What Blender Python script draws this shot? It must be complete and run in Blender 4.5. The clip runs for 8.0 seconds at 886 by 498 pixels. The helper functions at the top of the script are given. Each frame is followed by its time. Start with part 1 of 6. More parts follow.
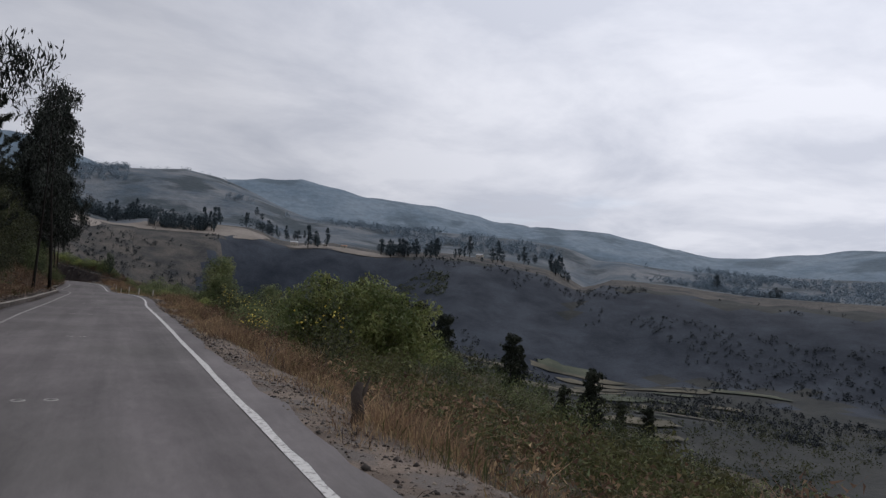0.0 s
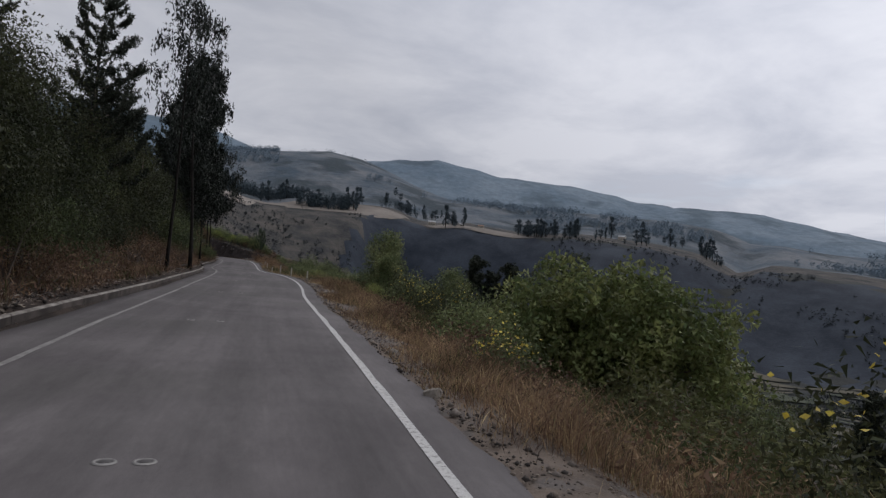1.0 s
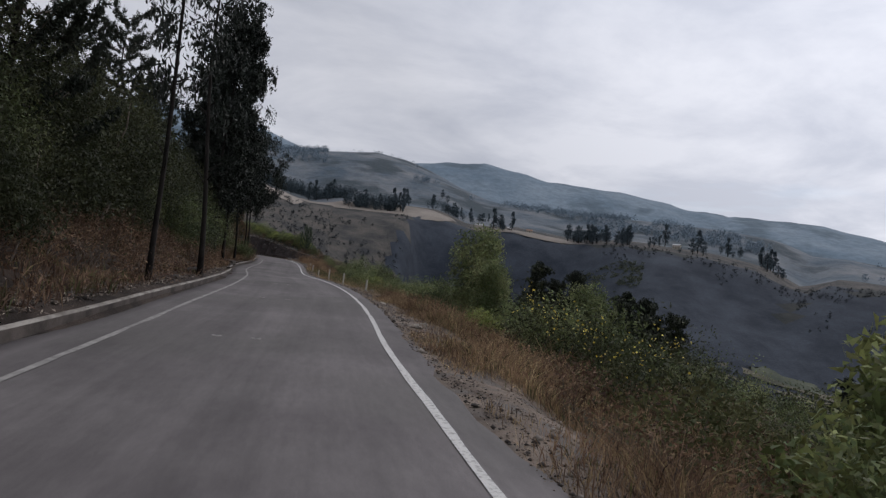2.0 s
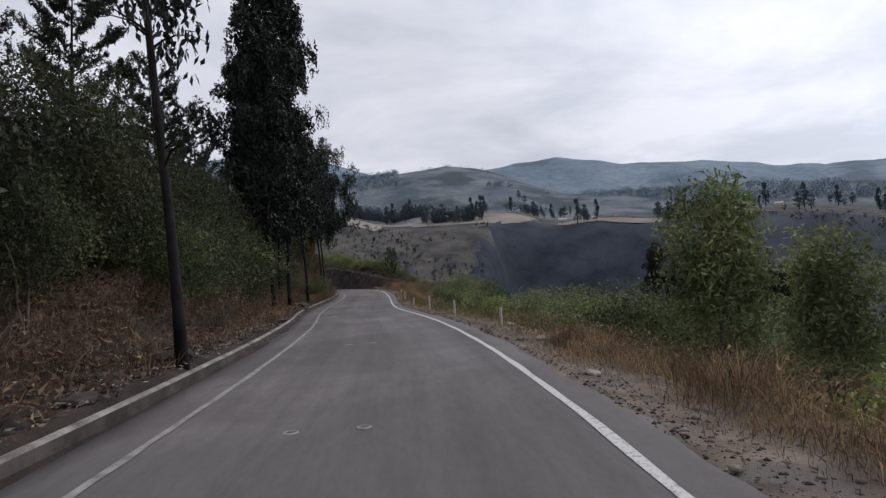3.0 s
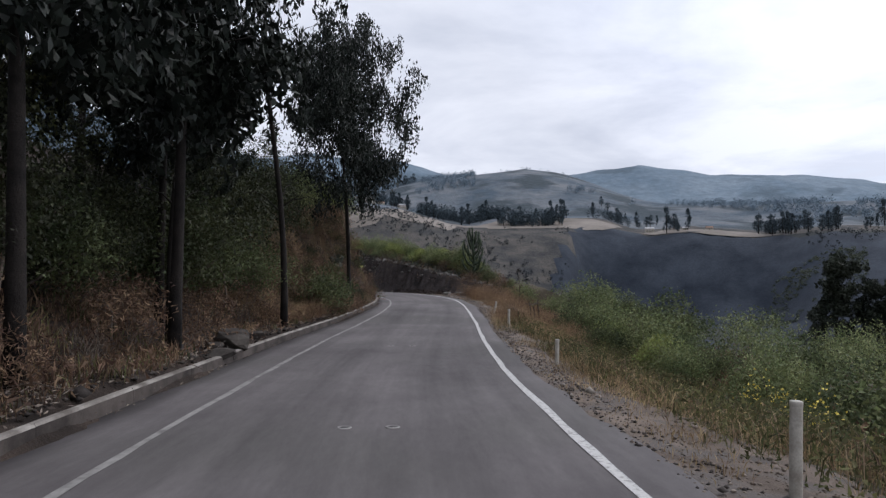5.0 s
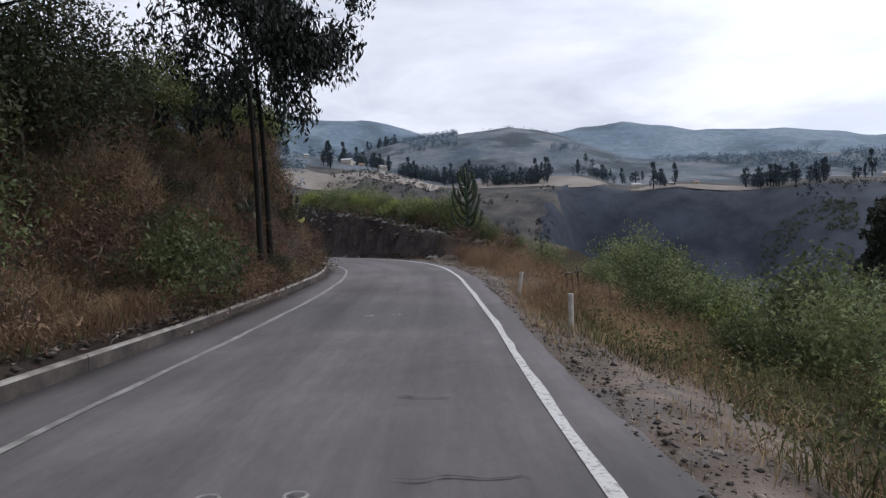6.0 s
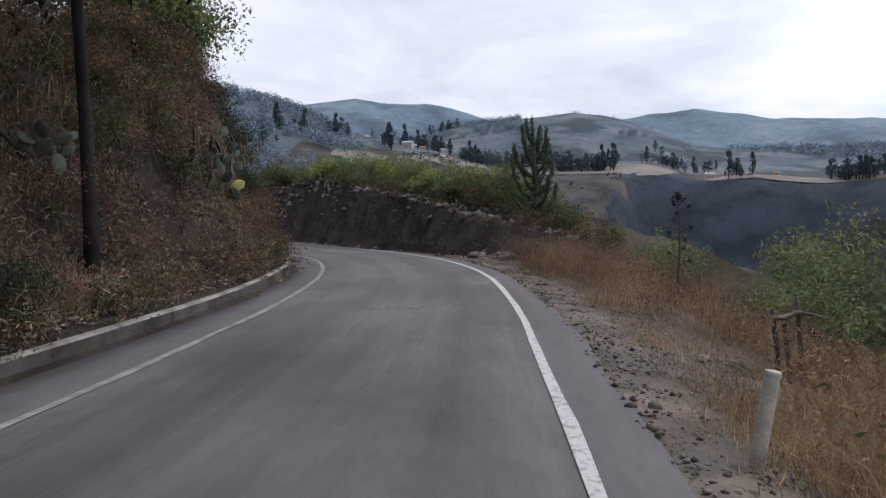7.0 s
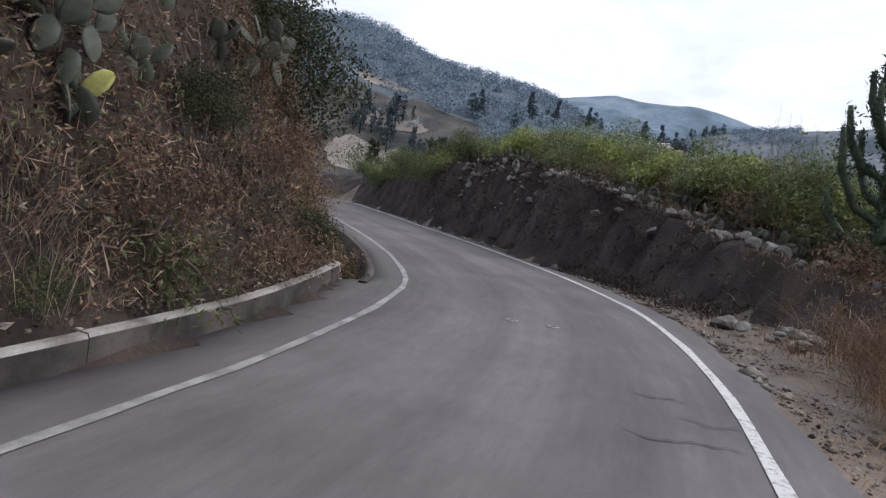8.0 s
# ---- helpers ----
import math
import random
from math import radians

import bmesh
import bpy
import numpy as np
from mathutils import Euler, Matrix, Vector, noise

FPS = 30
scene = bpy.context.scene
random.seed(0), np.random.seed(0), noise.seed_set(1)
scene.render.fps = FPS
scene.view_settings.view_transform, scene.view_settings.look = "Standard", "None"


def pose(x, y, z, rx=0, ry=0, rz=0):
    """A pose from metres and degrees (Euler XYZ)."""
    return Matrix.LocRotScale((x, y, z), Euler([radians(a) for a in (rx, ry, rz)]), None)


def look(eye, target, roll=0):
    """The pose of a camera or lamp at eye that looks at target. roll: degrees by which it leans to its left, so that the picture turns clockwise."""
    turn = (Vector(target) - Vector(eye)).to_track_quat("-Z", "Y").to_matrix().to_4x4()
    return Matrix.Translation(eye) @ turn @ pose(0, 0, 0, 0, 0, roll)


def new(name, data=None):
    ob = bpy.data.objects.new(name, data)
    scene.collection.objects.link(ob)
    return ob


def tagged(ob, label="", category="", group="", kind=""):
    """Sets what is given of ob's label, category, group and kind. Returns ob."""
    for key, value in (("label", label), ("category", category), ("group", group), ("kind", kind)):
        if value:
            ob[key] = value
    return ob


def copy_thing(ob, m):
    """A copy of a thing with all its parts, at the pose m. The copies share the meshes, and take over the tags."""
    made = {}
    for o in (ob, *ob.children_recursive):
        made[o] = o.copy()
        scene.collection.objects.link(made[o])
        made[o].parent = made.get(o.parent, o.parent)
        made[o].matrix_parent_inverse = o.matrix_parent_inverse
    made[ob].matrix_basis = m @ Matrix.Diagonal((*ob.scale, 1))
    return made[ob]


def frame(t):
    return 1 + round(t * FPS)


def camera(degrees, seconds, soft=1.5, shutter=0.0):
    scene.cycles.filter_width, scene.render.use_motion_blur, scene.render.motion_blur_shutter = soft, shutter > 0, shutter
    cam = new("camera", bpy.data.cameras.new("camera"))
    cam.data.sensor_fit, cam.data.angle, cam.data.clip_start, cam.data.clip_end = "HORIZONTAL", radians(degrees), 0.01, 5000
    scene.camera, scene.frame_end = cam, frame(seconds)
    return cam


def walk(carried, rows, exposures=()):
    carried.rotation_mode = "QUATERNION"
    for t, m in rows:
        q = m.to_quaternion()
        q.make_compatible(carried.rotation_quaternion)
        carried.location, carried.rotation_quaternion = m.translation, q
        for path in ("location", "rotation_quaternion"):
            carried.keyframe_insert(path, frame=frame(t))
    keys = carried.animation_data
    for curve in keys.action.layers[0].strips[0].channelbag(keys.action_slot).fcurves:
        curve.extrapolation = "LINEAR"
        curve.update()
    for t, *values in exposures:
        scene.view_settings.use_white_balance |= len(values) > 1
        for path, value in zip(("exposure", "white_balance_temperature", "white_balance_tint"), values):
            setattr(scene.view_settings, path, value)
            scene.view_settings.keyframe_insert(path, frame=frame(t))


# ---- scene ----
cam = camera(68.57, 8.0, soft=1.35)
PATH = [
    (0, (1.326, 2.535, 1.593), (2.239, 4.310, 1.727), 3.33),
    (0.2, (1.425, 5.332, 1.564), (2.133, 7.200, 1.648), 2.86),
    (0.5, (1.494, 9.341, 1.547), (2.073, 11.254, 1.596), 2.37),
    (0.8, (1.612, 13.346, 1.568), (2.189, 15.260, 1.643), 4.09),
    (1, (1.611, 15.823, 1.610), (2.152, 17.748, 1.657), 4.54),
    (1.2, (1.582, 18.284, 1.646), (2.066, 20.224, 1.694), 6.65),
    (2.3, (1.763, 32.906, 1.597), (2.099, 34.877, 1.641), 4.01),
    (2.5, (1.718, 35.745, 1.552), (2.002, 37.723, 1.639), -0.38),
    (2.8, (1.762, 39.748, 1.626), (1.960, 41.735, 1.725), -2.69),
    (3, (1.757, 42.473, 1.621), (1.915, 44.465, 1.687), -3.55),
    (3.2, (1.736, 45.292, 1.606), (1.875, 47.287, 1.627), -3.04),
    (3.5, (1.591, 49.454, 1.579), (1.650, 51.453, 1.612), -1.20),
    (3.7, (1.499, 52.256, 1.583), (1.520, 54.254, 1.674), -0.08),
    (4, (1.430, 56.544, 1.558), (1.400, 58.543, 1.616), -2.30),
    (4.2, (1.324, 58.953, 1.537), (1.271, 60.950, 1.627), 0.25),
    (5.3, (0.785, 75.403, 1.274), (0.719, 77.401, 1.349), -0.28),
    (5.4, (0.718, 76.646, 1.300), (0.729, 78.646, 1.301), 0.53),
    (5.5, (0.764, 77.956, 1.271), (0.751, 79.956, 1.256), -0.24),
    (5.7, (0.690, 80.543, 1.169), (0.660, 82.542, 1.115), -1.19),
    (6, (0.642, 84.175, 1.084), (0.625, 86.174, 1.051), -1.61),
    (6.2, (0.619, 86.634, 1.067), (0.624, 88.632, 0.986), -2.20),
    (6.4, (0.651, 89.044, 1.041), (0.672, 91.044, 0.992), -5.70),
    (6.5, (0.659, 90.200, 1.068), (0.756, 92.196, 0.997), -3.92),
    (6.7, (0.761, 92.449, 1.058), (0.768, 94.448, 0.994), -6.37),
    (7, (0.799, 96.039, 1.101), (0.599, 98.027, 1.026), 0.11),
    (7.3, (0.686, 99.807, 1.214), (0.153, 101.733, 1.139), 5.23),
    (7.5, (0.589, 101.769, 1.255), (-0.079, 103.649, 1.125), 4.97),
    (7.6, (0.465, 102.671, 1.303), (-0.304, 104.509, 1.131), 4.64),
    (7.8, (0.258, 104.557, 1.299), (-0.568, 106.371, 1.125), 7.73),
    (8, (0.052, 106.387, 1.373), (-0.827, 108.178, 1.231), 8.02),
]
EXPOSURE = ((0.0, -0.31, 6360), (0.5, -0.47, 6360), (1.0, -0.43, 6360), (2.5, -0.1, 6340), (4.0, 0.23, 6260), (5.5, 0.25, 6130), (6.5, 0.34, 6130), (7.2, 0.34, 6130), (7.6, 0.42, 6130), (8.0, 0.64, 6130))  # seconds, stops, colour temperature
walk(cam, [(t, look(eye, target, roll)) for t, eye, target, roll in PATH], [(t, stops, kelvin, 13) for t, stops, kelvin in EXPOSURE])

# ---- light: high overcast, sun veiled by cloud ahead and to the right ----
world = bpy.data.worlds.new("sky")
scene.world = world
world.use_nodes = True
SUN_EL, SUN_AZ = 48.0, 66.0


def node(tree, kind, **inputs):
    n = tree.nodes.new(kind)
    for key, value in inputs.items():
        n.inputs[key.replace("_", " ")].default_value = value
    return n


def build_sky(tree):
    tree.nodes.clear()
    link = tree.links.new
    out = tree.nodes.new("ShaderNodeOutputWorld")
    back = node(tree, "ShaderNodeBackground", Strength=1.0)
    sky = tree.nodes.new("ShaderNodeTexSky")
    sky.sky_type, sky.sun_disc = "NISHITA", False
    sky.sun_elevation, sky.sun_rotation = radians(SUN_EL), radians(SUN_AZ)
    dim = tree.nodes.new("ShaderNodeVectorMath")
    dim.operation = "SCALE"
    dim.inputs["Scale"].default_value = 0.11
    link(sky.outputs[0], dim.inputs[0])
    coord = tree.nodes.new("ShaderNodeTexCoord")
    split = tree.nodes.new("ShaderNodeSeparateXYZ")
    link(coord.outputs["Generated"], split.inputs[0])
    up = tree.nodes.new("ShaderNodeMath")
    up.operation = "MAXIMUM"
    up.inputs[1].default_value = 0.0
    link(split.outputs["Z"], up.inputs[0])
    lift = tree.nodes.new("ShaderNodeMath")
    lift.inputs[1].default_value = 0.16
    link(up.outputs[0], lift.inputs[0])
    flat = tree.nodes.new("ShaderNodeCombineXYZ")
    for axis in "XY":
        div = tree.nodes.new("ShaderNodeMath")
        div.operation = "DIVIDE"
        link(split.outputs[axis], div.inputs[0])
        link(lift.outputs[0], div.inputs[1])
        link(div.outputs[0], flat.inputs[axis])
    big = node(tree, "ShaderNodeTexNoise", Scale=0.55, Detail=6.0, Roughness=0.55, Distortion=0.4)
    small = node(tree, "ShaderNodeTexNoise", Scale=1.25, Detail=7.0, Roughness=0.58, Distortion=0.3)
    link(flat.outputs[0], big.inputs["Vector"])
    link(flat.outputs[0], small.inputs["Vector"])
    cloud = tree.nodes.new("ShaderNodeValToRGB")
    e = cloud.color_ramp.elements
    e[0].position, e[0].color = 0.38, (0.54, 0.568, 0.63, 1)
    e[1].position, e[1].color = 0.6, (0.715, 0.735, 0.78, 1)
    link(small.outputs["Fac"], cloud.inputs[0])
    cover = tree.nodes.new("ShaderNodeValToRGB")
    e = cover.color_ramp.elements
    e[0].position, e[0].color = 0.24, (0.55, 0.55, 0.55, 1)
    e[1].position, e[1].color = 0.36, (1, 1, 1, 1)
    link(big.outputs["Fac"], cover.inputs[0])
    mix = tree.nodes.new("ShaderNodeMix")
    mix.data_type = "RGBA"
    link(cover.outputs[0], mix.inputs["Factor"])
    link(dim.outputs[0], mix.inputs["A"])
    link(cloud.outputs[0], mix.inputs["B"])
    # the veil is brighter towards the sun
    aim = tree.nodes.new("ShaderNodeVectorMath")
    aim.operation = "DOT_PRODUCT"
    aim.inputs[1].default_value = (math.sin(radians(SUN_AZ)) * math.cos(radians(SUN_EL)), math.cos(radians(SUN_AZ)) * math.cos(radians(SUN_EL)), math.sin(radians(SUN_EL)))
    link(coord.outputs["Generated"], aim.inputs[0])
    glow = tree.nodes.new("ShaderNodeMapRange")
    glow.inputs["From Min"].default_value, glow.inputs["From Max"].default_value = 0.52, 1.0
    glow.inputs["To Min"].default_value, glow.inputs["To Max"].default_value = 1.0, 1.74
    link(aim.outputs["Value"], glow.inputs["Value"])
    lit = tree.nodes.new("ShaderNodeVectorMath")
    lit.operation = "SCALE"
    link(mix.outputs["Result"], lit.inputs[0])
    link(glow.outputs[0], lit.inputs["Scale"])
    link(lit.outputs[0], back.inputs["Color"])
    link(back.outputs[0], out.inputs[0])


build_sky(world.node_tree)
sun = new("sun", bpy.data.lights.new("sun", "SUN"))
sun.data.energy, sun.data.angle, sun.data.color = 1.0, radians(12), (1.0, 0.95, 0.88)
sun.matrix_world = look((0, 0, 0), (-math.sin(radians(SUN_AZ)) * math.cos(radians(SUN_EL)), -math.cos(radians(SUN_AZ)) * math.cos(radians(SUN_EL)), -math.sin(radians(SUN_EL))))


# ---- materials ----
def material(name, dark, light, scale=1.0, fine=30.0, rough=0.9, bump=0.3, depth=0.02, island=0.0, leaf=0.0, blotch=(0.35, 0.65), third=None, third_scale=0.3):
    """A surface of two tones at a large scale, a fine grain and relief; island: how much pieces differ; leaf: how much light a leaf lets through."""
    m = bpy.data.materials.new(name)
    m.use_nodes = True
    tree = m.node_tree
    link = tree.links.new
    b = tree.nodes["Principled BSDF"]
    b.inputs["Roughness"].default_value = rough
    b.inputs["Specular IOR Level"].default_value = 0.25
    coord = tree.nodes.new("ShaderNodeTexCoord")
    big = node(tree, "ShaderNodeTexNoise", Scale=scale, Detail=5.0, Roughness=0.6)
    grain = node(tree, "ShaderNodeTexNoise", Scale=fine, Detail=4.0, Roughness=0.65)
    link(coord.outputs["Object"], big.inputs["Vector"])
    link(coord.outputs["Object"], grain.inputs["Vector"])
    ramp = tree.nodes.new("ShaderNodeValToRGB")
    e = ramp.color_ramp.elements
    e[0].position, e[0].color = blotch[0], (*dark, 1)
    e[1].position, e[1].color = blotch[1], (*light, 1)
    link(big.outputs["Fac"], ramp.inputs[0])
    colour = ramp.outputs[0]
    if third:
        patch = node(tree, "ShaderNodeTexNoise", Scale=third_scale, Detail=3.0, Roughness=0.5)
        link(coord.outputs["Object"], patch.inputs["Vector"])
        pick = tree.nodes.new("ShaderNodeValToRGB")
        pick.color_ramp.elements[0].position, pick.color_ramp.elements[1].position = 0.5, 0.6
        link(patch.outputs["Fac"], pick.inputs[0])
        mix = tree.nodes.new("ShaderNodeMix")
        mix.data_type = "RGBA"
        mix.inputs["B"].default_value = (*third, 1)
        link(pick.outputs[0], mix.inputs["Factor"])
        link(colour, mix.inputs["A"])
        colour = mix.outputs["Result"]
    vary = tree.nodes.new("ShaderNodeHueSaturation")
    span = tree.nodes.new("ShaderNodeMapRange")
    span.inputs["To Min"].default_value, span.inputs["To Max"].default_value = 0.6, 1.4
    link(grain.outputs["Fac"], span.inputs["Value"])
    value = span.outputs[0]
    if island:
        geo = tree.nodes.new("ShaderNodeNewGeometry")
        more = tree.nodes.new("ShaderNodeMapRange")
        more.inputs["To Min"].default_value, more.inputs["To Max"].default_value = 1 - island, 1 + island
        link(geo.outputs["Random Per Island"], more.inputs["Value"])
        times = tree.nodes.new("ShaderNodeMath")
        times.operation = "MULTIPLY"
        link(value, times.inputs[0])
        link(more.outputs[0], times.inputs[1])
        value = times.outputs[0]
        hue = tree.nodes.new("ShaderNodeMapRange")
        hue.inputs["To Min"].default_value, hue.inputs["To Max"].default_value = 0.5 - 0.035 * island, 0.5 + 0.035 * island
        link(geo.outputs["Random Per Island"], hue.inputs["Value"])
        link(hue.outputs[0], vary.inputs["Hue"])
    link(value, vary.inputs["Value"])
    link(colour, vary.inputs["Color"])
    link(vary.outputs[0], b.inputs["Base Color"])
    if bump:
        rel = node(tree, "ShaderNodeBump", Strength=bump, Distance=depth)
        link(grain.outputs["Fac"], rel.inputs["Height"])
        link(rel.outputs[0], b.inputs["Normal"])
    if leaf:
        through_light = tree.nodes.new("ShaderNodeBsdfTranslucent")
        link(vary.outputs[0], through_light.inputs["Color"])
        both = tree.nodes.new("ShaderNodeMixShader")
        both.inputs[0].default_value = leaf
        link(b.outputs[0], both.inputs[1])
        link(through_light.outputs[0], both.inputs[2])
        link(both.outputs[0], tree.nodes["Material Output"].inputs["Surface"])
    return m


ASPHALT = material("asphalt", (0.0988, 0.088, 0.0886), (0.14, 0.127, 0.126), 0.35, 140, 0.85, 0.25, 0.004, third=(0.105, 0.096, 0.0935), third_scale=0.16)


def wear_asphalt(tree):
    """Long streaks of wear along the wheel tracks, laid out by distance across and along the road."""
    link = tree.links.new
    b = tree.nodes["Principled BSDF"]
    base = b.inputs["Base Color"].links[0].from_socket
    uv = tree.nodes.new("ShaderNodeUVMap")
    uv.uv_map = "road"
    stretch = tree.nodes.new("ShaderNodeMapping")
    stretch.inputs["Scale"].default_value = (1.5, 0.045, 1.0)
    link(uv.outputs[0], stretch.inputs[0])
    streak = node(tree, "ShaderNodeTexNoise", Scale=1.0, Detail=4.0, Roughness=0.6)
    link(stretch.outputs[0], streak.inputs["Vector"])
    blot = node(tree, "ShaderNodeTexNoise", Scale=0.55, Detail=5.0, Roughness=0.65, Distortion=0.6)
    along = tree.nodes.new("ShaderNodeMapping")
    along.inputs["Scale"].default_value = (1.0, 0.22, 1.0)
    link(uv.outputs[0], along.inputs[0])
    link(along.outputs[0], blot.inputs["Vector"])
    add = tree.nodes.new("ShaderNodeMath")
    link(streak.outputs["Fac"], add.inputs[0])
    link(blot.outputs["Fac"], add.inputs[1])
    span = tree.nodes.new("ShaderNodeMapRange")
    span.inputs["From Min"].default_value, span.inputs["From Max"].default_value = 0.6, 1.4
    span.inputs["To Min"].default_value, span.inputs["To Max"].default_value = 0.58, 1.42
    link(add.outputs[0], span.inputs["Value"])
    mottle = node(tree, "ShaderNodeTexNoise", Scale=11.0, Detail=6.0, Roughness=0.75)
    link(along.outputs[0], mottle.inputs["Vector"])
    spots = tree.nodes.new("ShaderNodeMapRange")
    spots.inputs["From Min"].default_value, spots.inputs["From Max"].default_value = 0.3, 0.7
    spots.inputs["To Min"].default_value, spots.inputs["To Max"].default_value = 0.88, 1.12
    link(mottle.outputs["Fac"], spots.inputs["Value"])
    both = tree.nodes.new("ShaderNodeMath")
    both.operation = "MULTIPLY"
    link(span.outputs[0], both.inputs[0])
    link(spots.outputs[0], both.inputs[1])
    shade = tree.nodes.new("ShaderNodeHueSaturation")
    link(both.outputs[0], shade.inputs["Value"])
    link(base, shade.inputs["Color"])
    link(shade.outputs[0], b.inputs["Base Color"])


wear_asphalt(ASPHALT.node_tree)
PAINT = material("road_paint", (0.27, 0.26, 0.25), (0.52, 0.51, 0.49), 16.0, 120, 0.7, 0.2, 0.002, blotch=(0.36, 0.5))
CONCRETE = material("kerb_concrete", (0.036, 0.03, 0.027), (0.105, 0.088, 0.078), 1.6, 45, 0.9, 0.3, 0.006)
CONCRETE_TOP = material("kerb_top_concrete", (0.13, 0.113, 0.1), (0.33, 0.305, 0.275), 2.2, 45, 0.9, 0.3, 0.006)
PAINT_OLD = material("old_road_paint", (0.165, 0.157, 0.15), (0.315, 0.302, 0.285), 3.5, 90, 0.75, 0.2, 0.002, blotch=(0.34, 0.6))
CRACK = material("crack_tar", (0.045, 0.041, 0.04), (0.085, 0.079, 0.077), 3.0, 60, 0.9, 0.3, 0.004)
PATCH = material("asphalt_patch", (0.085, 0.08, 0.079), (0.115, 0.108, 0.106), 0.8, 120, 0.9, 0.3, 0.004)
POST_WHITE = material("post_paint", (0.3, 0.27, 0.23), (0.52, 0.49, 0.43), 6.0, 60, 0.6, 0.1, 0.003)
VERGE = material("verge_dirt", (0.078, 0.06, 0.048), (0.205, 0.163, 0.132), 0.9, 28, 0.95, 0.6, 0.03, third=(0.12, 0.104, 0.094), third_scale=1.6)
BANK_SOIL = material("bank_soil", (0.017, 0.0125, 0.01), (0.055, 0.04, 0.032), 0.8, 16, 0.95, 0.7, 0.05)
SLOPE = material("slope_grass", (0.024, 0.022, 0.013), (0.066, 0.052, 0.033), 0.4, 9, 0.95, 0.5, 0.08)
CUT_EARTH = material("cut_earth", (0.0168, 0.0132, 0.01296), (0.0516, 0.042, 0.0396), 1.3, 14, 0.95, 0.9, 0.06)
# Far valley wall: its shade and blue haze are put into this blue-black.
HAZY_CLIFF = material("hazy_cliff_scrub", (0.013, 0.0185, 0.029), (0.038, 0.047, 0.062), 0.03, 0.5, 0.95, 0.3, 1.0)
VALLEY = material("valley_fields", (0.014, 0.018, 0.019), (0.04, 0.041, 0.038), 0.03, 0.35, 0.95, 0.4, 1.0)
SPUR = material("valley_spur", (0.03, 0.032, 0.034), (0.095, 0.085, 0.074), 0.05, 0.5, 0.95, 0.6, 1.5)
FIELD = material("dry_field", (0.145, 0.126, 0.107), (0.245, 0.216, 0.188), 0.018, 0.3, 0.95, 0.2, 0.5)
# Both hill colours have the blue haze of distance mixed in, paler farther off.
HAZY_HILL = material("hazy_hill_scrub", (0.0594, 0.08316, 0.108), (0.1512, 0.1598, 0.1706), 0.016, 0.12, 0.95, 0.5, 3.0, third=(0.042, 0.056, 0.066), third_scale=0.014)
HAZY_FAR_HILL = material("hazy_far_hill_scrub", (0.11, 0.155, 0.2), (0.175, 0.222, 0.265), 0.007, 0.06, 0.95, 0.5, 4.0, third=(0.085, 0.118, 0.148), third_scale=0.006)
GREEN_FIELD = material("green_field", (0.042, 0.052, 0.038), (0.085, 0.093, 0.064), 0.05, 0.5, 0.95, 0.3, 0.5)
TERRACE = material("terrace_bank", (0.05, 0.05, 0.036), (0.13, 0.115, 0.085), 0.05, 0.5, 0.95, 0.3, 0.5)
# Bark colour holds the near-black of trunks standing against a bright sky.
BARK = material("backlit_eucalyptus_bark", (0.007, 0.0055, 0.005), (0.026, 0.021, 0.018), 2.2, 24, 0.9, 0.6, 0.03)
TWIG = material("twig_bark", (0.07, 0.055, 0.045), (0.2, 0.165, 0.135), 4.0, 40, 0.9, 0.3, 0.01)
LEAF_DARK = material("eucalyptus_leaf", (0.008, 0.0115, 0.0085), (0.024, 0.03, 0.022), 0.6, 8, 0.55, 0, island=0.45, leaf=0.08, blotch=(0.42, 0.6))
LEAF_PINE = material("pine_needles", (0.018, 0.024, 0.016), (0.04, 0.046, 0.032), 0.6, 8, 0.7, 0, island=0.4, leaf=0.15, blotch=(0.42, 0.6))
# Shrub green lowered so that the bank's deep shade is in the colour.
LEAF_SHADE = material("shaded_shrub_leaf", (0.026, 0.031, 0.015), (0.07, 0.074, 0.034), 0.7, 8, 0.6, 0, island=0.45, leaf=0.3, blotch=(0.42, 0.6))
LEAF_GREEN = material("green_shrub_leaf", (0.05175, 0.069, 0.0299), (0.1357, 0.1518, 0.0667), 0.6, 8, 0.6, 0, island=0.45, leaf=0.35, blotch=(0.42, 0.6))
LEAF_SLOPE = material("slope_shrub_leaf", (0.09775, 0.1242, 0.0529), (0.253, 0.2702, 0.1207), 0.6, 8, 0.6, 0, island=0.45, leaf=0.35, blotch=(0.42, 0.6))
LEAF_BUSH = material("bush_leaf", (0.088, 0.112, 0.04), (0.235, 0.25, 0.095), 0.6, 8, 0.6, 0, island=0.45, leaf=0.35, blotch=(0.42, 0.6))
LEAF_LIGHT = material("light_shrub_leaf", (0.16, 0.2, 0.06), (0.31, 0.33, 0.115), 0.6, 8, 0.6, 0, island=0.4, leaf=0.35, blotch=(0.42, 0.6))
FLOWER = material("yellow_petal", (0.64, 0.48, 0.05), (0.84, 0.7, 0.19), 3.0, 20, 0.6, 0, island=0.2, leaf=0.3)
BRACKEN = material("dead_bracken", (0.095, 0.06, 0.042), (0.25, 0.16, 0.105), 0.8, 8, 0.85, 0, island=0.5, leaf=0.25, blotch=(0.42, 0.6))
DARK_STALK = material("dark_stalk", (0.03, 0.022, 0.019), (0.09, 0.066, 0.052), 0.8, 8, 0.85, 0, island=0.5, leaf=0.15)
DRY = material("dry_grass", (0.22, 0.155, 0.085), (0.44, 0.32, 0.19), 0.5, 6, 0.8, 0, island=0.5, leaf=0.3, blotch=(0.42, 0.6))
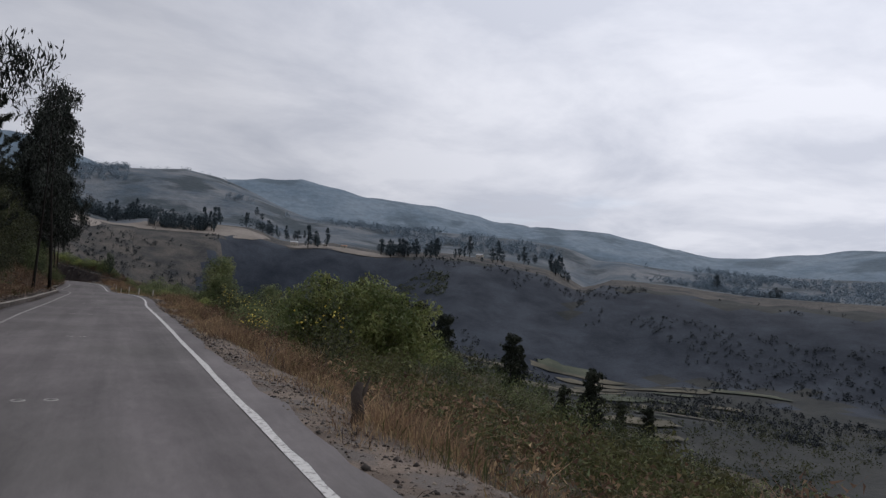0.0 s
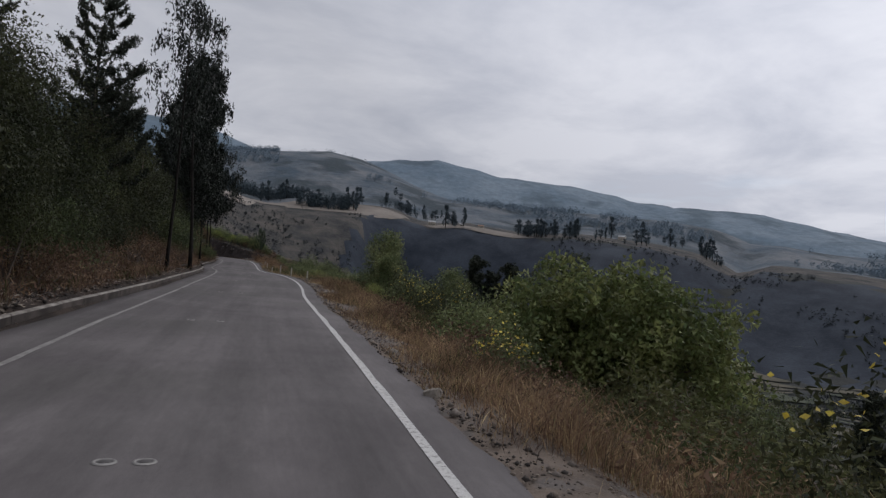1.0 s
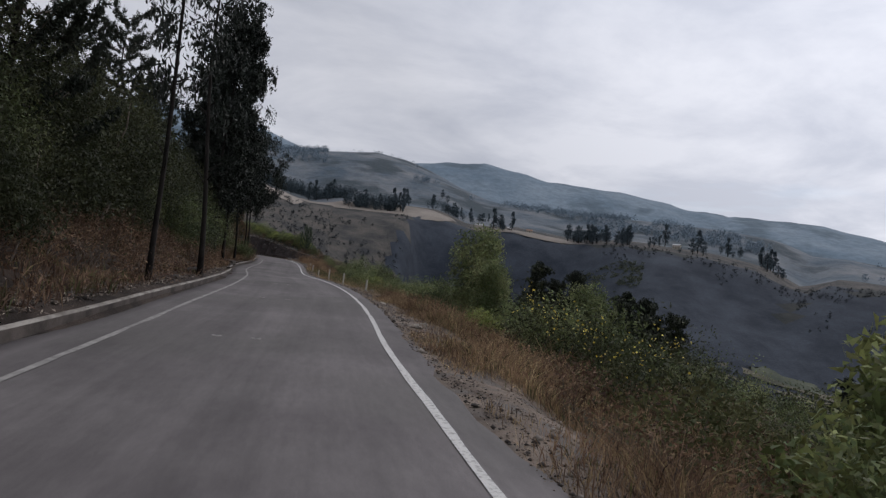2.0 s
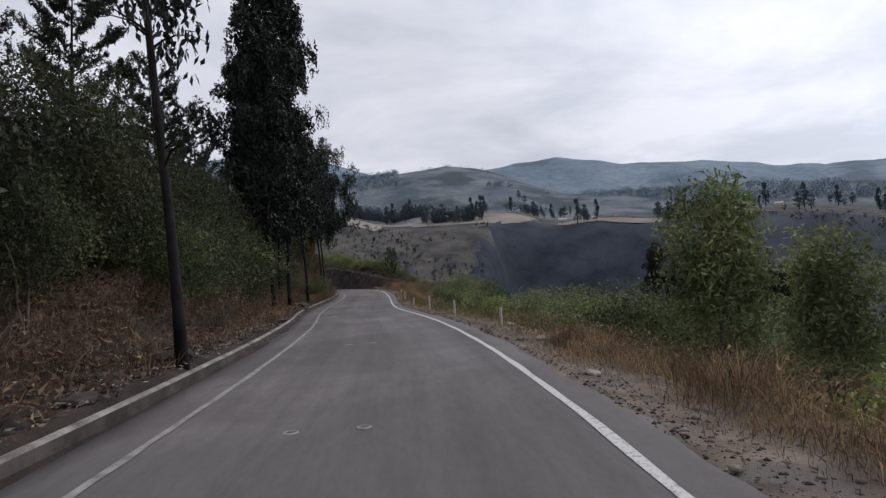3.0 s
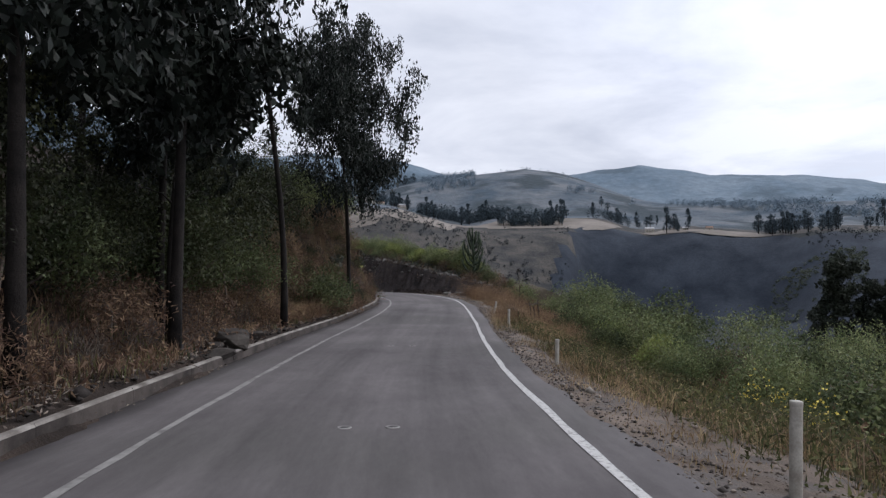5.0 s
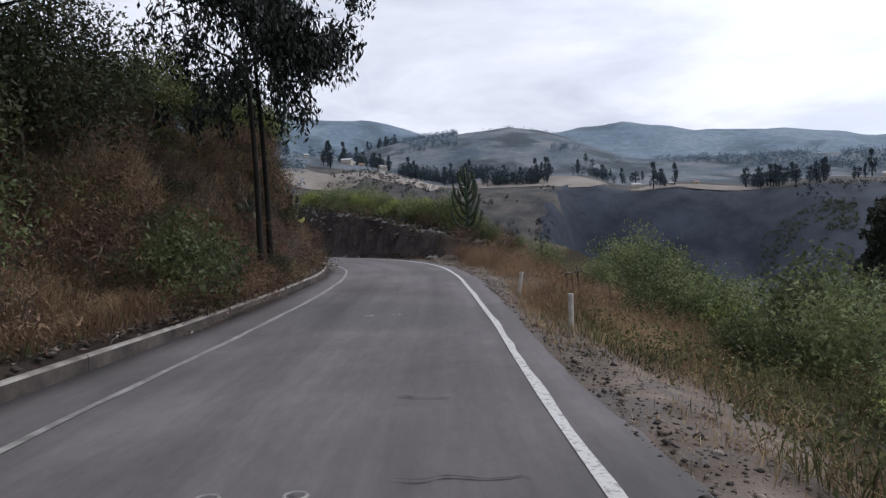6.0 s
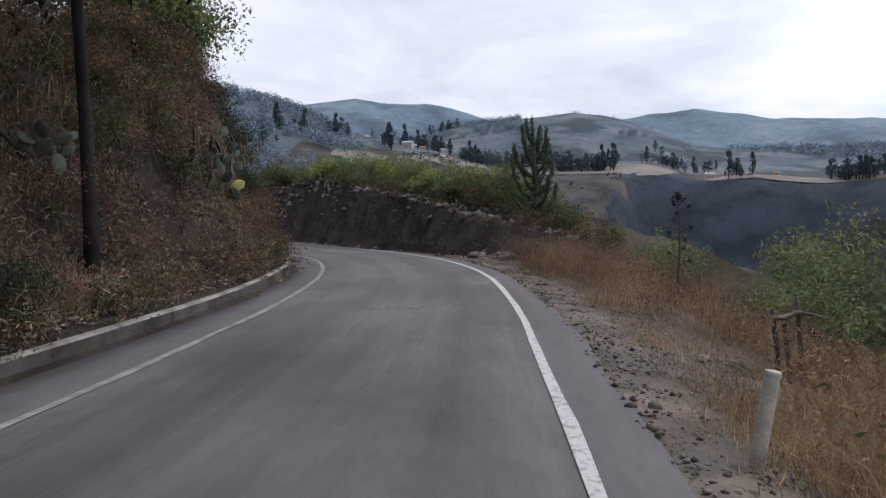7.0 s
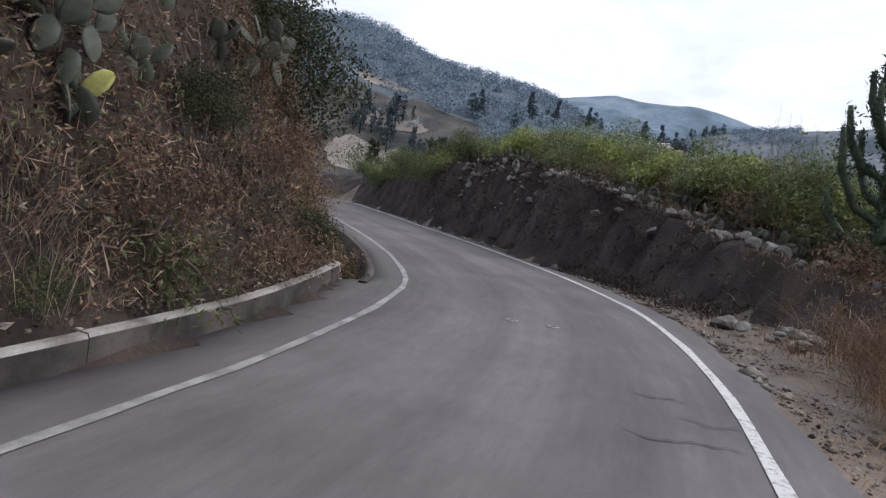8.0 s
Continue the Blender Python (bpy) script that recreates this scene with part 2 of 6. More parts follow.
DRY_RED = material("rusty_grass", (0.13, 0.08, 0.05), (0.32, 0.21, 0.13), 0.5, 6, 0.8, 0, island=0.5, leaf=0.3, blotch=(0.42, 0.6))
DRY_DARK = material("bank_dry_grass", (0.15, 0.1, 0.072), (0.36, 0.25, 0.18), 0.5, 6, 0.85, 0, island=0.6, leaf=0.2, blotch=(0.42, 0.6))
WEED = material("weed_leaf", (0.06, 0.068, 0.028), (0.15, 0.14, 0.062), 0.5, 6, 0.8, 0, island=0.5, leaf=0.3, blotch=(0.42, 0.6))
LITTER = material("leaf_litter", (0.1, 0.075, 0.06), (0.3, 0.25, 0.21), 3.0, 20, 0.85, 0, island=0.6)
STONE = material("stone", (0.115, 0.098, 0.084), (0.26, 0.228, 0.197), 2.5, 22, 0.9, 0.5, 0.02, island=0.3)
GREY_STONE = material("grey_stone", (0.075, 0.068, 0.063), (0.19, 0.176, 0.165), 2.5, 22, 0.9, 0.5, 0.02, island=0.3)
EARTH_STONE = material("earthy_stone", (0.105, 0.083, 0.068), (0.25, 0.205, 0.168), 2.5, 22, 0.9, 0.5, 0.02, island=0.3)
DARK_STONE = material("dark_stone", (0.024, 0.02, 0.018), (0.07, 0.06, 0.053), 2.5, 22, 0.9, 0.5, 0.02, island=0.3)
CACTUS = material("cactus_pad", (0.036, 0.042, 0.03), (0.105, 0.107, 0.082), 3.0, 30, 0.7, 0.3, 0.006, island=0.3)
CACTUS_OLD = material("yellow_cactus_pad", (0.42, 0.4, 0.1), (0.55, 0.52, 0.2), 4.0, 30, 0.7, 0.3, 0.006)
SPINY = material("spiny_stem", (0.0276, 0.0427, 0.0276), (0.076, 0.0966, 0.058), 3.0, 30, 0.8, 0.5, 0.02, island=0.3)
WOOD = material("weathered_wood", (0.035, 0.027, 0.022), (0.095, 0.077, 0.064), 3.0, 40, 0.9, 0.5, 0.01)
WALL_ADOBE = material("pale_wall", (0.3, 0.27, 0.22), (0.48, 0.44, 0.38), 0.5, 8, 0.9, 0.1, 0.02)
ROOF_TILE = material("clay_roof", (0.18, 0.11, 0.08), (0.3, 0.19, 0.14), 0.8, 12, 0.9, 0.2, 0.02)
ROOF_TIN = material("tin_roof", (0.3, 0.3, 0.3), (0.5, 0.5, 0.5), 0.6, 12, 0.45, 0.1, 0.02)
DARK_OPENING = material("dark_opening", (0.015, 0.014, 0.014), (0.03, 0.028, 0.027), 2.0, 20, 0.8, 0.1, 0.01)
# Distance haze is painted into the blue-grey of the wooded slope.
HAZY_WOODED = material("hazy_wooded_slope", (0.0585, 0.078, 0.0949), (0.1014, 0.1261, 0.1456), 0.02, 0.2, 0.95, 0.6, 3.0)
# Scrub toned to the valley wall, with the same painted shade and haze.
HAZY_SCRUB = material("hazy_scrub_leaf", (0.018, 0.024, 0.029), (0.042, 0.049, 0.054), 0.03, 0.6, 0.85, 0, island=0.4)
# Leaves across the valley, their green turned blue-grey with haze.
HAZY_FAR_LEAF = material("hazy_far_tree_leaf", (0.037, 0.054, 0.065), (0.075, 0.1, 0.115), 0.03, 0.6, 0.85, 0, island=0.35)
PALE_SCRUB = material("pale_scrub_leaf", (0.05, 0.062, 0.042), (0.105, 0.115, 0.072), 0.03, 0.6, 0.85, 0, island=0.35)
# Far woods: leaf colour lightened and blued to stand for haze.
HAZY_FOREST = material("hazy_forest_leaf", (0.1305, 0.1769, 0.2175), (0.203, 0.2566, 0.3016), 0.03, 0.6, 0.85, 0, island=0.35)


# ---- plan of the road and the lie of the land ----
NODES = [  # x, y, height, half width between the edge lines
    (0.65, -60, 0.0, 2.22), (0.7, -10, 0.0, 2.14), (0.9, 12, -0.02, 2.15), (1.02, 30, 0.0, 2.23), (1.12, 37.5, 0.0, 2.18), (1.18, 41, 0.0, 2.18), (1.29, 44.5, 0.0, 2.26), (1.42, 54, -0.03, 2.29),
    (1.28, 60, -0.08, 2.27), (0.98, 66, -0.17, 2.26), (0.5, 72, -0.28, 2.24), (-0.07, 78, -0.4, 2.26), (-0.5, 84, -0.5, 2.28), (-0.7, 90, -0.5, 2.25),
    (-0.73, 96, -0.45, 2.16), (-0.82, 102, -0.33, 2.02), (-1.15, 107.7, -0.2, 1.97), (-1.65, 111.2, -0.12, 1.98), (-2.38, 114.1, -0.08, 2.0),
    (-3.3, 116.5, -0.03, 1.98), (-4.85, 118.9, 0.02, 2.0), (-6.95, 121.5, 0.07, 2.0), (-10.1, 124.9, 0.14, 2.0), (-14.5, 129.5, 0.22, 2.0), (-21.4, 136.8, 0.35, 2.0), (-42.0, 157, 0.8, 2.0), (-62.0, 176, 1.4, 2.0),
]


def spline(nodes, step):
    p = np.array(nodes, float)
    out = []
    for i in range(1, len(p) - 2):
        a, b, c, d = p[i - 1], p[i], p[i + 1], p[i + 2]
        ka, kb = np.linalg.norm(b[:2] - a[:2]), np.linalg.norm(c[:2] - b[:2])
        kc = np.linalg.norm(d[:2] - c[:2])
        m1 = ((b - a) / ka * kb + (c - b) * ka / kb) / (ka + kb) * kb
        m2 = ((c - b) / kb * kc + (d - c) * kb / kc) / (kb + kc) * kb
        for t in np.linspace(0, 1, max(2, int(kb / step)), endpoint=False):
            out.append((2 * t**3 - 3 * t**2 + 1) * b + (t**3 - 2 * t**2 + t) * m1 + (-2 * t**3 + 3 * t**2) * c + (t**3 - t**2) * m2)
    return np.array(out)


AXIS = spline([(0.6, -110, 0, 2.22)] + NODES, 0.6)
STATION = np.r_[0, np.cumsum(np.hypot(*np.diff(AXIS[:, :2], axis=0).T))]
AHEAD = np.gradient(AXIS[:, :2], axis=0)
AHEAD /= np.hypot(*AHEAD.T)[:, None]
RIGHT = np.stack([AHEAD[:, 1], -AHEAD[:, 0]], 1)


def station_at(x, y):
    return STATION[np.argmin((AXIS[:, 0] - x) ** 2 + (AXIS[:, 1] - y) ** 2)]


def locate(x, y):
    """Station, distance to the right of the centre line, road height and half width for points."""
    x, y = np.asarray(x, float).ravel(), np.asarray(y, float).ravel()
    st, off, z, hw = (np.empty(len(x)) for _ in range(4))
    for a in range(0, len(x), 4000):
        px, py = x[a : a + 4000, None], y[a : a + 4000, None]
        i = np.argmin((px - AXIS[:, 0]) ** 2 + (py - AXIS[:, 1]) ** 2, axis=1)
        rel = np.stack([px[:, 0] - AXIS[i, 0], py[:, 0] - AXIS[i, 1]], 1)
        along = (rel * AHEAD[i]).sum(1)
        side = (rel * RIGHT[i]).sum(1)
        far = np.hypot(*rel.T)
        st[a : a + 4000] = STATION[i] + np.clip(along, -0.4, 0.4)
        off[a : a + 4000] = np.where(np.abs(along) > 1.0, np.sign(side) * far, side)
        z[a : a + 4000], hw[a : a + 4000] = AXIS[i, 2], AXIS[i, 3]
    return st, off, z, hw


def smooth(a, b, v):
    t = np.clip((v - a) / (b - a), 0, 1)
    return t * t * (3 - 2 * t)


GRID = np.random.default_rng(5).random((128, 128))


def lumps(x, y, size):
    """Smooth noise between -1 and 1 with lumps of about that size."""
    u, v = np.asarray(x) / size, np.asarray(y) / size
    i, j = np.floor(u).astype(int), np.floor(v).astype(int)
    f, g = u - i, v - j
    f, g = f * f * (3 - 2 * f), g * g * (3 - 2 * g)
    i, j, k, l = i % 128, j % 128, (i + 1) % 128, (j + 1) % 128
    return 2 * ((GRID[i, j] * (1 - f) + GRID[k, j] * f) * (1 - g) + (GRID[i, l] * (1 - f) + GRID[k, l] * f) * g) - 1


S92, S101, S40, S75, S84 = (station_at(-0.7, 92), station_at(-0.8, 101), station_at(1.2, 40), station_at(0.3, 75), station_at(-0.5, 84))
S_CUT, S_DITCH, S_LAST = station_at(-2.3, 114.0), station_at(-3.2, 116.4), station_at(-16, 131)
GAP = np.interp(AXIS[:, 1], [28, 42, 60, 72, 84, 100, 107, 112, 115.6], [1.05, 0.82, 0.85, 1.0, 1.15, 0.95, 0.76, 0.76, 1.0])  # asphalt between the left edge line and the kerb


def kerb_gap(st):
    return np.interp(st, STATION, GAP)


def axis_at(st):
    """Place on the centre line, way to the right, and half width at stations."""
    p = np.stack([np.interp(st, STATION, AXIS[:, k]) for k in range(2)], -1)
    r = np.stack([np.interp(st, STATION, RIGHT[:, k]) for k in range(2)], -1)
    return p, r, np.interp(st, STATION, AXIS[:, 3])


EDGE_GAP = 0.5  # asphalt beyond the right edge line

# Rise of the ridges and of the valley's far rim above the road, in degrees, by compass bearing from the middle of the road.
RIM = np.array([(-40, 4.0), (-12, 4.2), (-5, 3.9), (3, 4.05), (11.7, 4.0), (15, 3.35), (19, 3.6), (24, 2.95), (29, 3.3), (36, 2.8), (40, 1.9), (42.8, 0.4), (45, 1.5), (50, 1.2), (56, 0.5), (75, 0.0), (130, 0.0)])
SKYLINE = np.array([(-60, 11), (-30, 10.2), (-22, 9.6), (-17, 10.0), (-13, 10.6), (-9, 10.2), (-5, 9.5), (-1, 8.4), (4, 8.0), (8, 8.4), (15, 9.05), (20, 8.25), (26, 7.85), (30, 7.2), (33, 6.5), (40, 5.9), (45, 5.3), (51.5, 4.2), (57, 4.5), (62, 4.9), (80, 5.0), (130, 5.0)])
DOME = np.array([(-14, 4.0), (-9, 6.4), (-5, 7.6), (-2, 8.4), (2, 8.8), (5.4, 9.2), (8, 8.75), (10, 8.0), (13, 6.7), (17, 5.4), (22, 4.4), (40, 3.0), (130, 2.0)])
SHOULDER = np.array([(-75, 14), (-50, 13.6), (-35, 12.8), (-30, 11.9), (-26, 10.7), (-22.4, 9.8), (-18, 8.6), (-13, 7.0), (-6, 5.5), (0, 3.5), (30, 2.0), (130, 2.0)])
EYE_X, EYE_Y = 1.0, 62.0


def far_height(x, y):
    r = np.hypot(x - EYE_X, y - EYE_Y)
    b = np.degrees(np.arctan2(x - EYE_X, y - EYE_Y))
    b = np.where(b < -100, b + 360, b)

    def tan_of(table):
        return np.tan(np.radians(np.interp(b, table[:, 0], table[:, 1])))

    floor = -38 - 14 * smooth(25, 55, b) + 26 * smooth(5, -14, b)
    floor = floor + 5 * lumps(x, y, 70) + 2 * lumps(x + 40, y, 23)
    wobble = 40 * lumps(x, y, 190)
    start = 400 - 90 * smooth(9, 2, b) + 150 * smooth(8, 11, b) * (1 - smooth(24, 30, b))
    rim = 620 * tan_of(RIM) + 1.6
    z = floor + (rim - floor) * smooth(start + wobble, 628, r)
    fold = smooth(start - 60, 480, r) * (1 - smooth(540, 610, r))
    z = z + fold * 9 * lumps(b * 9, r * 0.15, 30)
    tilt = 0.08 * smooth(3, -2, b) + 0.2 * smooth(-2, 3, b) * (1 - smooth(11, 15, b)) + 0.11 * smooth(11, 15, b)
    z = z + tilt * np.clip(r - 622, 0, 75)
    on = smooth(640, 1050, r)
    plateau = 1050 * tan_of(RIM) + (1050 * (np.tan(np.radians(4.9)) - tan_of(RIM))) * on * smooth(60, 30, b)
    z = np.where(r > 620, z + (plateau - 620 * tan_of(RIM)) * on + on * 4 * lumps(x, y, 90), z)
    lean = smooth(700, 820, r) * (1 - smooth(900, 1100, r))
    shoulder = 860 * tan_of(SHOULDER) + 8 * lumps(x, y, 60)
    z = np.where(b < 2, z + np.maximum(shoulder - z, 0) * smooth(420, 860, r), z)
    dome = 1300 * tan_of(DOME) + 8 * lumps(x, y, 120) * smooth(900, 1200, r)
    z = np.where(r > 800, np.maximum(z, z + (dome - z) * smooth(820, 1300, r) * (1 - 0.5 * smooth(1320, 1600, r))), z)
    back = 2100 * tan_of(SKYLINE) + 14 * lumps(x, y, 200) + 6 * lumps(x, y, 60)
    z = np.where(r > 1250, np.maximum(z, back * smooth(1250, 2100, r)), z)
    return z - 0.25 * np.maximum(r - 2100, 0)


CUT_HEIGHT = np.array([(0, 0.15), (2.0, 0.8), (4.2, 1.35), (6.5, 1.85), (9.6, 2.35), (13, 2.75), (17.5, 3.1), (23, 2.8), (29, 2.2), (42, 1.8)])


def ground_height(x, y, rough=True):
    shape = np.shape(x)
    x, y = np.asarray(x, float).ravel(), np.asarray(y, float).ravel()
    st, d, zr, hw = locate(x, y)
    dl = -d - hw - kerb_gap(st)
    ditch = smooth(S_DITCH - 0.6, S_DITCH, st) * (1 - smooth(S_DITCH + 13, S_DITCH + 14, st))
    steep = smooth(S92, S101, st)
    shelf = 1.25 - 1.0 * smooth(S101 + 2, S101 + 8, st)
    pitch = 0.62 + 1.75 * steep - 0.5 * smooth(S_LAST, S_LAST + 20, st)
    top = 2.6 + 2.2 * steep - 2.4 * smooth(S_DITCH + 6, S_LAST, st) - 0.8 * np.exp(-(((st - S101 - 6.2) / 3.4) ** 2)) - 0.6 * np.exp(-(((st - S101 - 3.8) / 1.8) ** 2))
    q = np.maximum(dl - 0.2 - shelf - 0.5 * ditch, 0)
    up = np.minimum(pitch * q, top + 0.22 * (q - top / pitch))
    left = zr + 0.25 * smooth(0.05, 0.25, dl) + np.minimum(up, 26)
    left = np.where((dl > -0.45) & (dl < 0.75), left - ditch * 0.85, left)
    dr = d - hw - EDGE_GAP
    width = 0.8 + 0.9 * smooth(S40 - 6, S40 + 4, st) * (1 - smooth(S75, S84, st)) + 2.4 * smooth(S_CUT - 12, S_CUT - 2, st)
    s = np.maximum(dr - width, 0)
    right = zr - 0.1 * np.clip(dr, 0, 2.5) - 0.3 * np.minimum(s, 7) - (0.36 - 0.18 * smooth(S40, S75, st)) * np.clip(s - 7, 0, 32) - 0.34 * np.clip(s - 39 - 7 * lumps(x, y, 14), 0, 90)
    run = st - S_CUT
    ch = np.interp(run, CUT_HEIGHT[:, 0], CUT_HEIGHT[:, 1])
    q = dr - 0.25 - 2.5 * (1 - smooth(0, 8.5, run)) - 0.3 * lumps(st, 0 * st, 1.7) - 0.16 * lumps(st, 5 + 0 * st, 0.7)
    cut = zr + np.minimum(ch, np.maximum(q, 0) * 3.2) + 0.1 * np.clip(q - 1.5, 0, 2) - 0.42 * np.maximum(q - 4.5, 0)
    right = np.where(run > 0, np.maximum(right, cut), right)
    near = np.where(d < 0, left, right)
    near = np.where((dl < 0) & (dr < 0), zr - 0.06 - ditch * 0.8 * (dl > -0.45), near)
    if rough:
        away = smooth(0.3, 2.5, np.maximum(dl, dr))
        near = near + steep * (d < 0) * smooth(0.5, 1.3, dl) * (0.22 * lumps(x, y, 0.9) + 0.12 * lumps(x + 30, y, 0.42))
        near = near + away * (0.12 * lumps(x, y, 1.3) + 0.07 * lumps(x + 9, y, 0.5) + 0.35 * lumps(x, y, 6) * smooth(3, 9, np.maximum(dl, dr)))
    reach = np.hypot(x - EYE_X, (y - EYE_Y) * 0.8)
    w = smooth(90, 330, reach)
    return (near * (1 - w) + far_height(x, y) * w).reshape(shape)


# ---- mesh helpers ----
def quads(name, verts, loops, sizes, mats, index=None, shade=False):
    """A mesh from flat arrays."""
    me = bpy.data.meshes.new(name)
    verts, loops, sizes = np.asarray(verts, np.float32), np.asarray(loops, np.int32).ravel(), np.asarray(sizes, np.int32)
    me.vertices.add(len(verts))
    me.vertices.foreach_set("co", verts.ravel())
    me.loops.add(len(loops))
    me.loops.foreach_set("vertex_index", loops)
    me.polygons.add(len(sizes))
    me.polygons.foreach_set("loop_start", np.r_[0, np.cumsum(sizes)[:-1]].astype(np.int32))
    me.polygons.foreach_set("loop_total", sizes)
    for m in mats:
        me.materials.append(m)
    if index is not None:
        me.polygons.foreach_set("material_index", np.asarray(index, np.int32))
    if shade:
        me.polygons.foreach_set("use_smooth", np.ones(len(sizes), bool))
    me.update(calc_edges=True)
    me.validate()
    return me


def sheet(name, pts, mats, index=None, shade=True):
    """A mesh from a rows x columns x 3 array of places."""
    r, c = pts.shape[:2]
    i = (np.arange(r - 1)[:, None] * c + np.arange(c - 1)[None]).ravel()
    return quads(name, pts.reshape(-1, 3), np.stack([i, i + 1, i + c + 1, i + c], 1), np.full(len(i), 4), mats, index, shade)


def part(name, me, parent, label=""):
    ob = new(name, me)
    ob.parent = parent
    return tagged(ob, label)


def thing(name, x, y, z, label, category, group="", kind=""):
    ob = new(name)
    ob.empty_display_size = 0.2
    ob.location = (x, y, z)
    return tagged(ob, label, category, group, kind)


def join(pieces):
    """Joins (verts, loops, sizes) triples."""
    v, l, s, n = [], [], [], 0
    for a, b, c in pieces:
        v.append(a), l.append(np.asarray(b).ravel() + n), s.append(c)
        n += len(a)
    return np.concatenate(v), np.concatenate(l), np.concatenate(s)


def tube(path, radii, sides=7, cap=True):
    path, radii = np.array(path, float), np.array(radii, float)
    n = len(path)
    t = np.gradient(path, axis=0)
    t /= np.linalg.norm(t, axis=1)[:, None] + 1e-9
    ref = np.where(np.abs(t[:, 2:3]) > 0.9, np.array([[1.0, 0, 0]]), np.array([[0, 0, 1.0]]))
    u = np.cross(ref, t)
    u /= np.linalg.norm(u, axis=1)[:, None] + 1e-9
    w = np.cross(t, u)
    a = np.linspace(0, 2 * np.pi, sides, endpoint=False)
    ring = np.cos(a)[None, :, None] * u[:, None] + np.sin(a)[None, :, None] * w[:, None]
    v = (path[:, None] + ring * radii[:, None, None]).reshape(-1, 3)
    i = (np.arange(n - 1)[:, None] * sides + np.arange(sides)[None]).ravel()
    j = (np.arange(n - 1)[:, None] * sides + (np.arange(sides)[None] + 1) % sides).ravel()
    loops = [np.stack([i, j, j + sides, i + sides], 1).ravel()]
    sizes = [np.full(len(i), 4)]
    if cap:
        loops += [np.arange(sides)[::-1], (n - 1) * sides + np.arange(sides)]
        sizes += [np.array([sides, sides])]
    return v, np.concatenate(loops), np.concatenate(sizes)


def leaves(rng, centres, length, width, droop=0.0, flat=0.0, three=False):
    """A leaf at each centre: a pointed four-cornered blade, folded a little, hanging by droop or level by flat."""
    n = len(centres)
    along = rng.normal(size=(n, 3))
    along[:, 2] = along[:, 2] * (1 - flat) - droop * 2.2
    along /= np.linalg.norm(along, axis=1)[:, None]
    side = np.cross(along, rng.normal(size=(n, 3)))
    side /= np.linalg.norm(side, axis=1)[:, None] + 1e-9
    up = np.cross(side, along)
    ln = (length * rng.uniform(0.6, 1.4, n))[:, None]
    wd = (width * rng.uniform(0.7, 1.3, n))[:, None]
    if three:
        v = np.stack([centres - along * ln * 0.5 + side * wd * 0.3, centres + along * ln * 0.5, centres - along * ln * 0.3 - side * wd * 0.6], 1).reshape(-1, 3)
        return v, np.arange(3 * n), np.full(n, 3)
    a = centres - along * ln * 0.5
    b = centres + side * wd * 0.5 + up * wd * 0.2
    c = centres + along * ln * 0.5
    d = centres - side * wd * 0.5 + up * wd * 0.2
    v = np.stack([a, b, c, d], 1).reshape(-1, 3)
    return v, np.arange(4 * n), np.full(n, 4)


def cloud(rng, n, size):
    """Points about the origin, thick in the middle, none far out."""
    p = rng.normal(0, 1, (n, 3))
    r = np.linalg.norm(p, axis=1)[:, None]
    return p / r * np.minimum(r, 1.75) * np.asarray(size)


LAND = {}


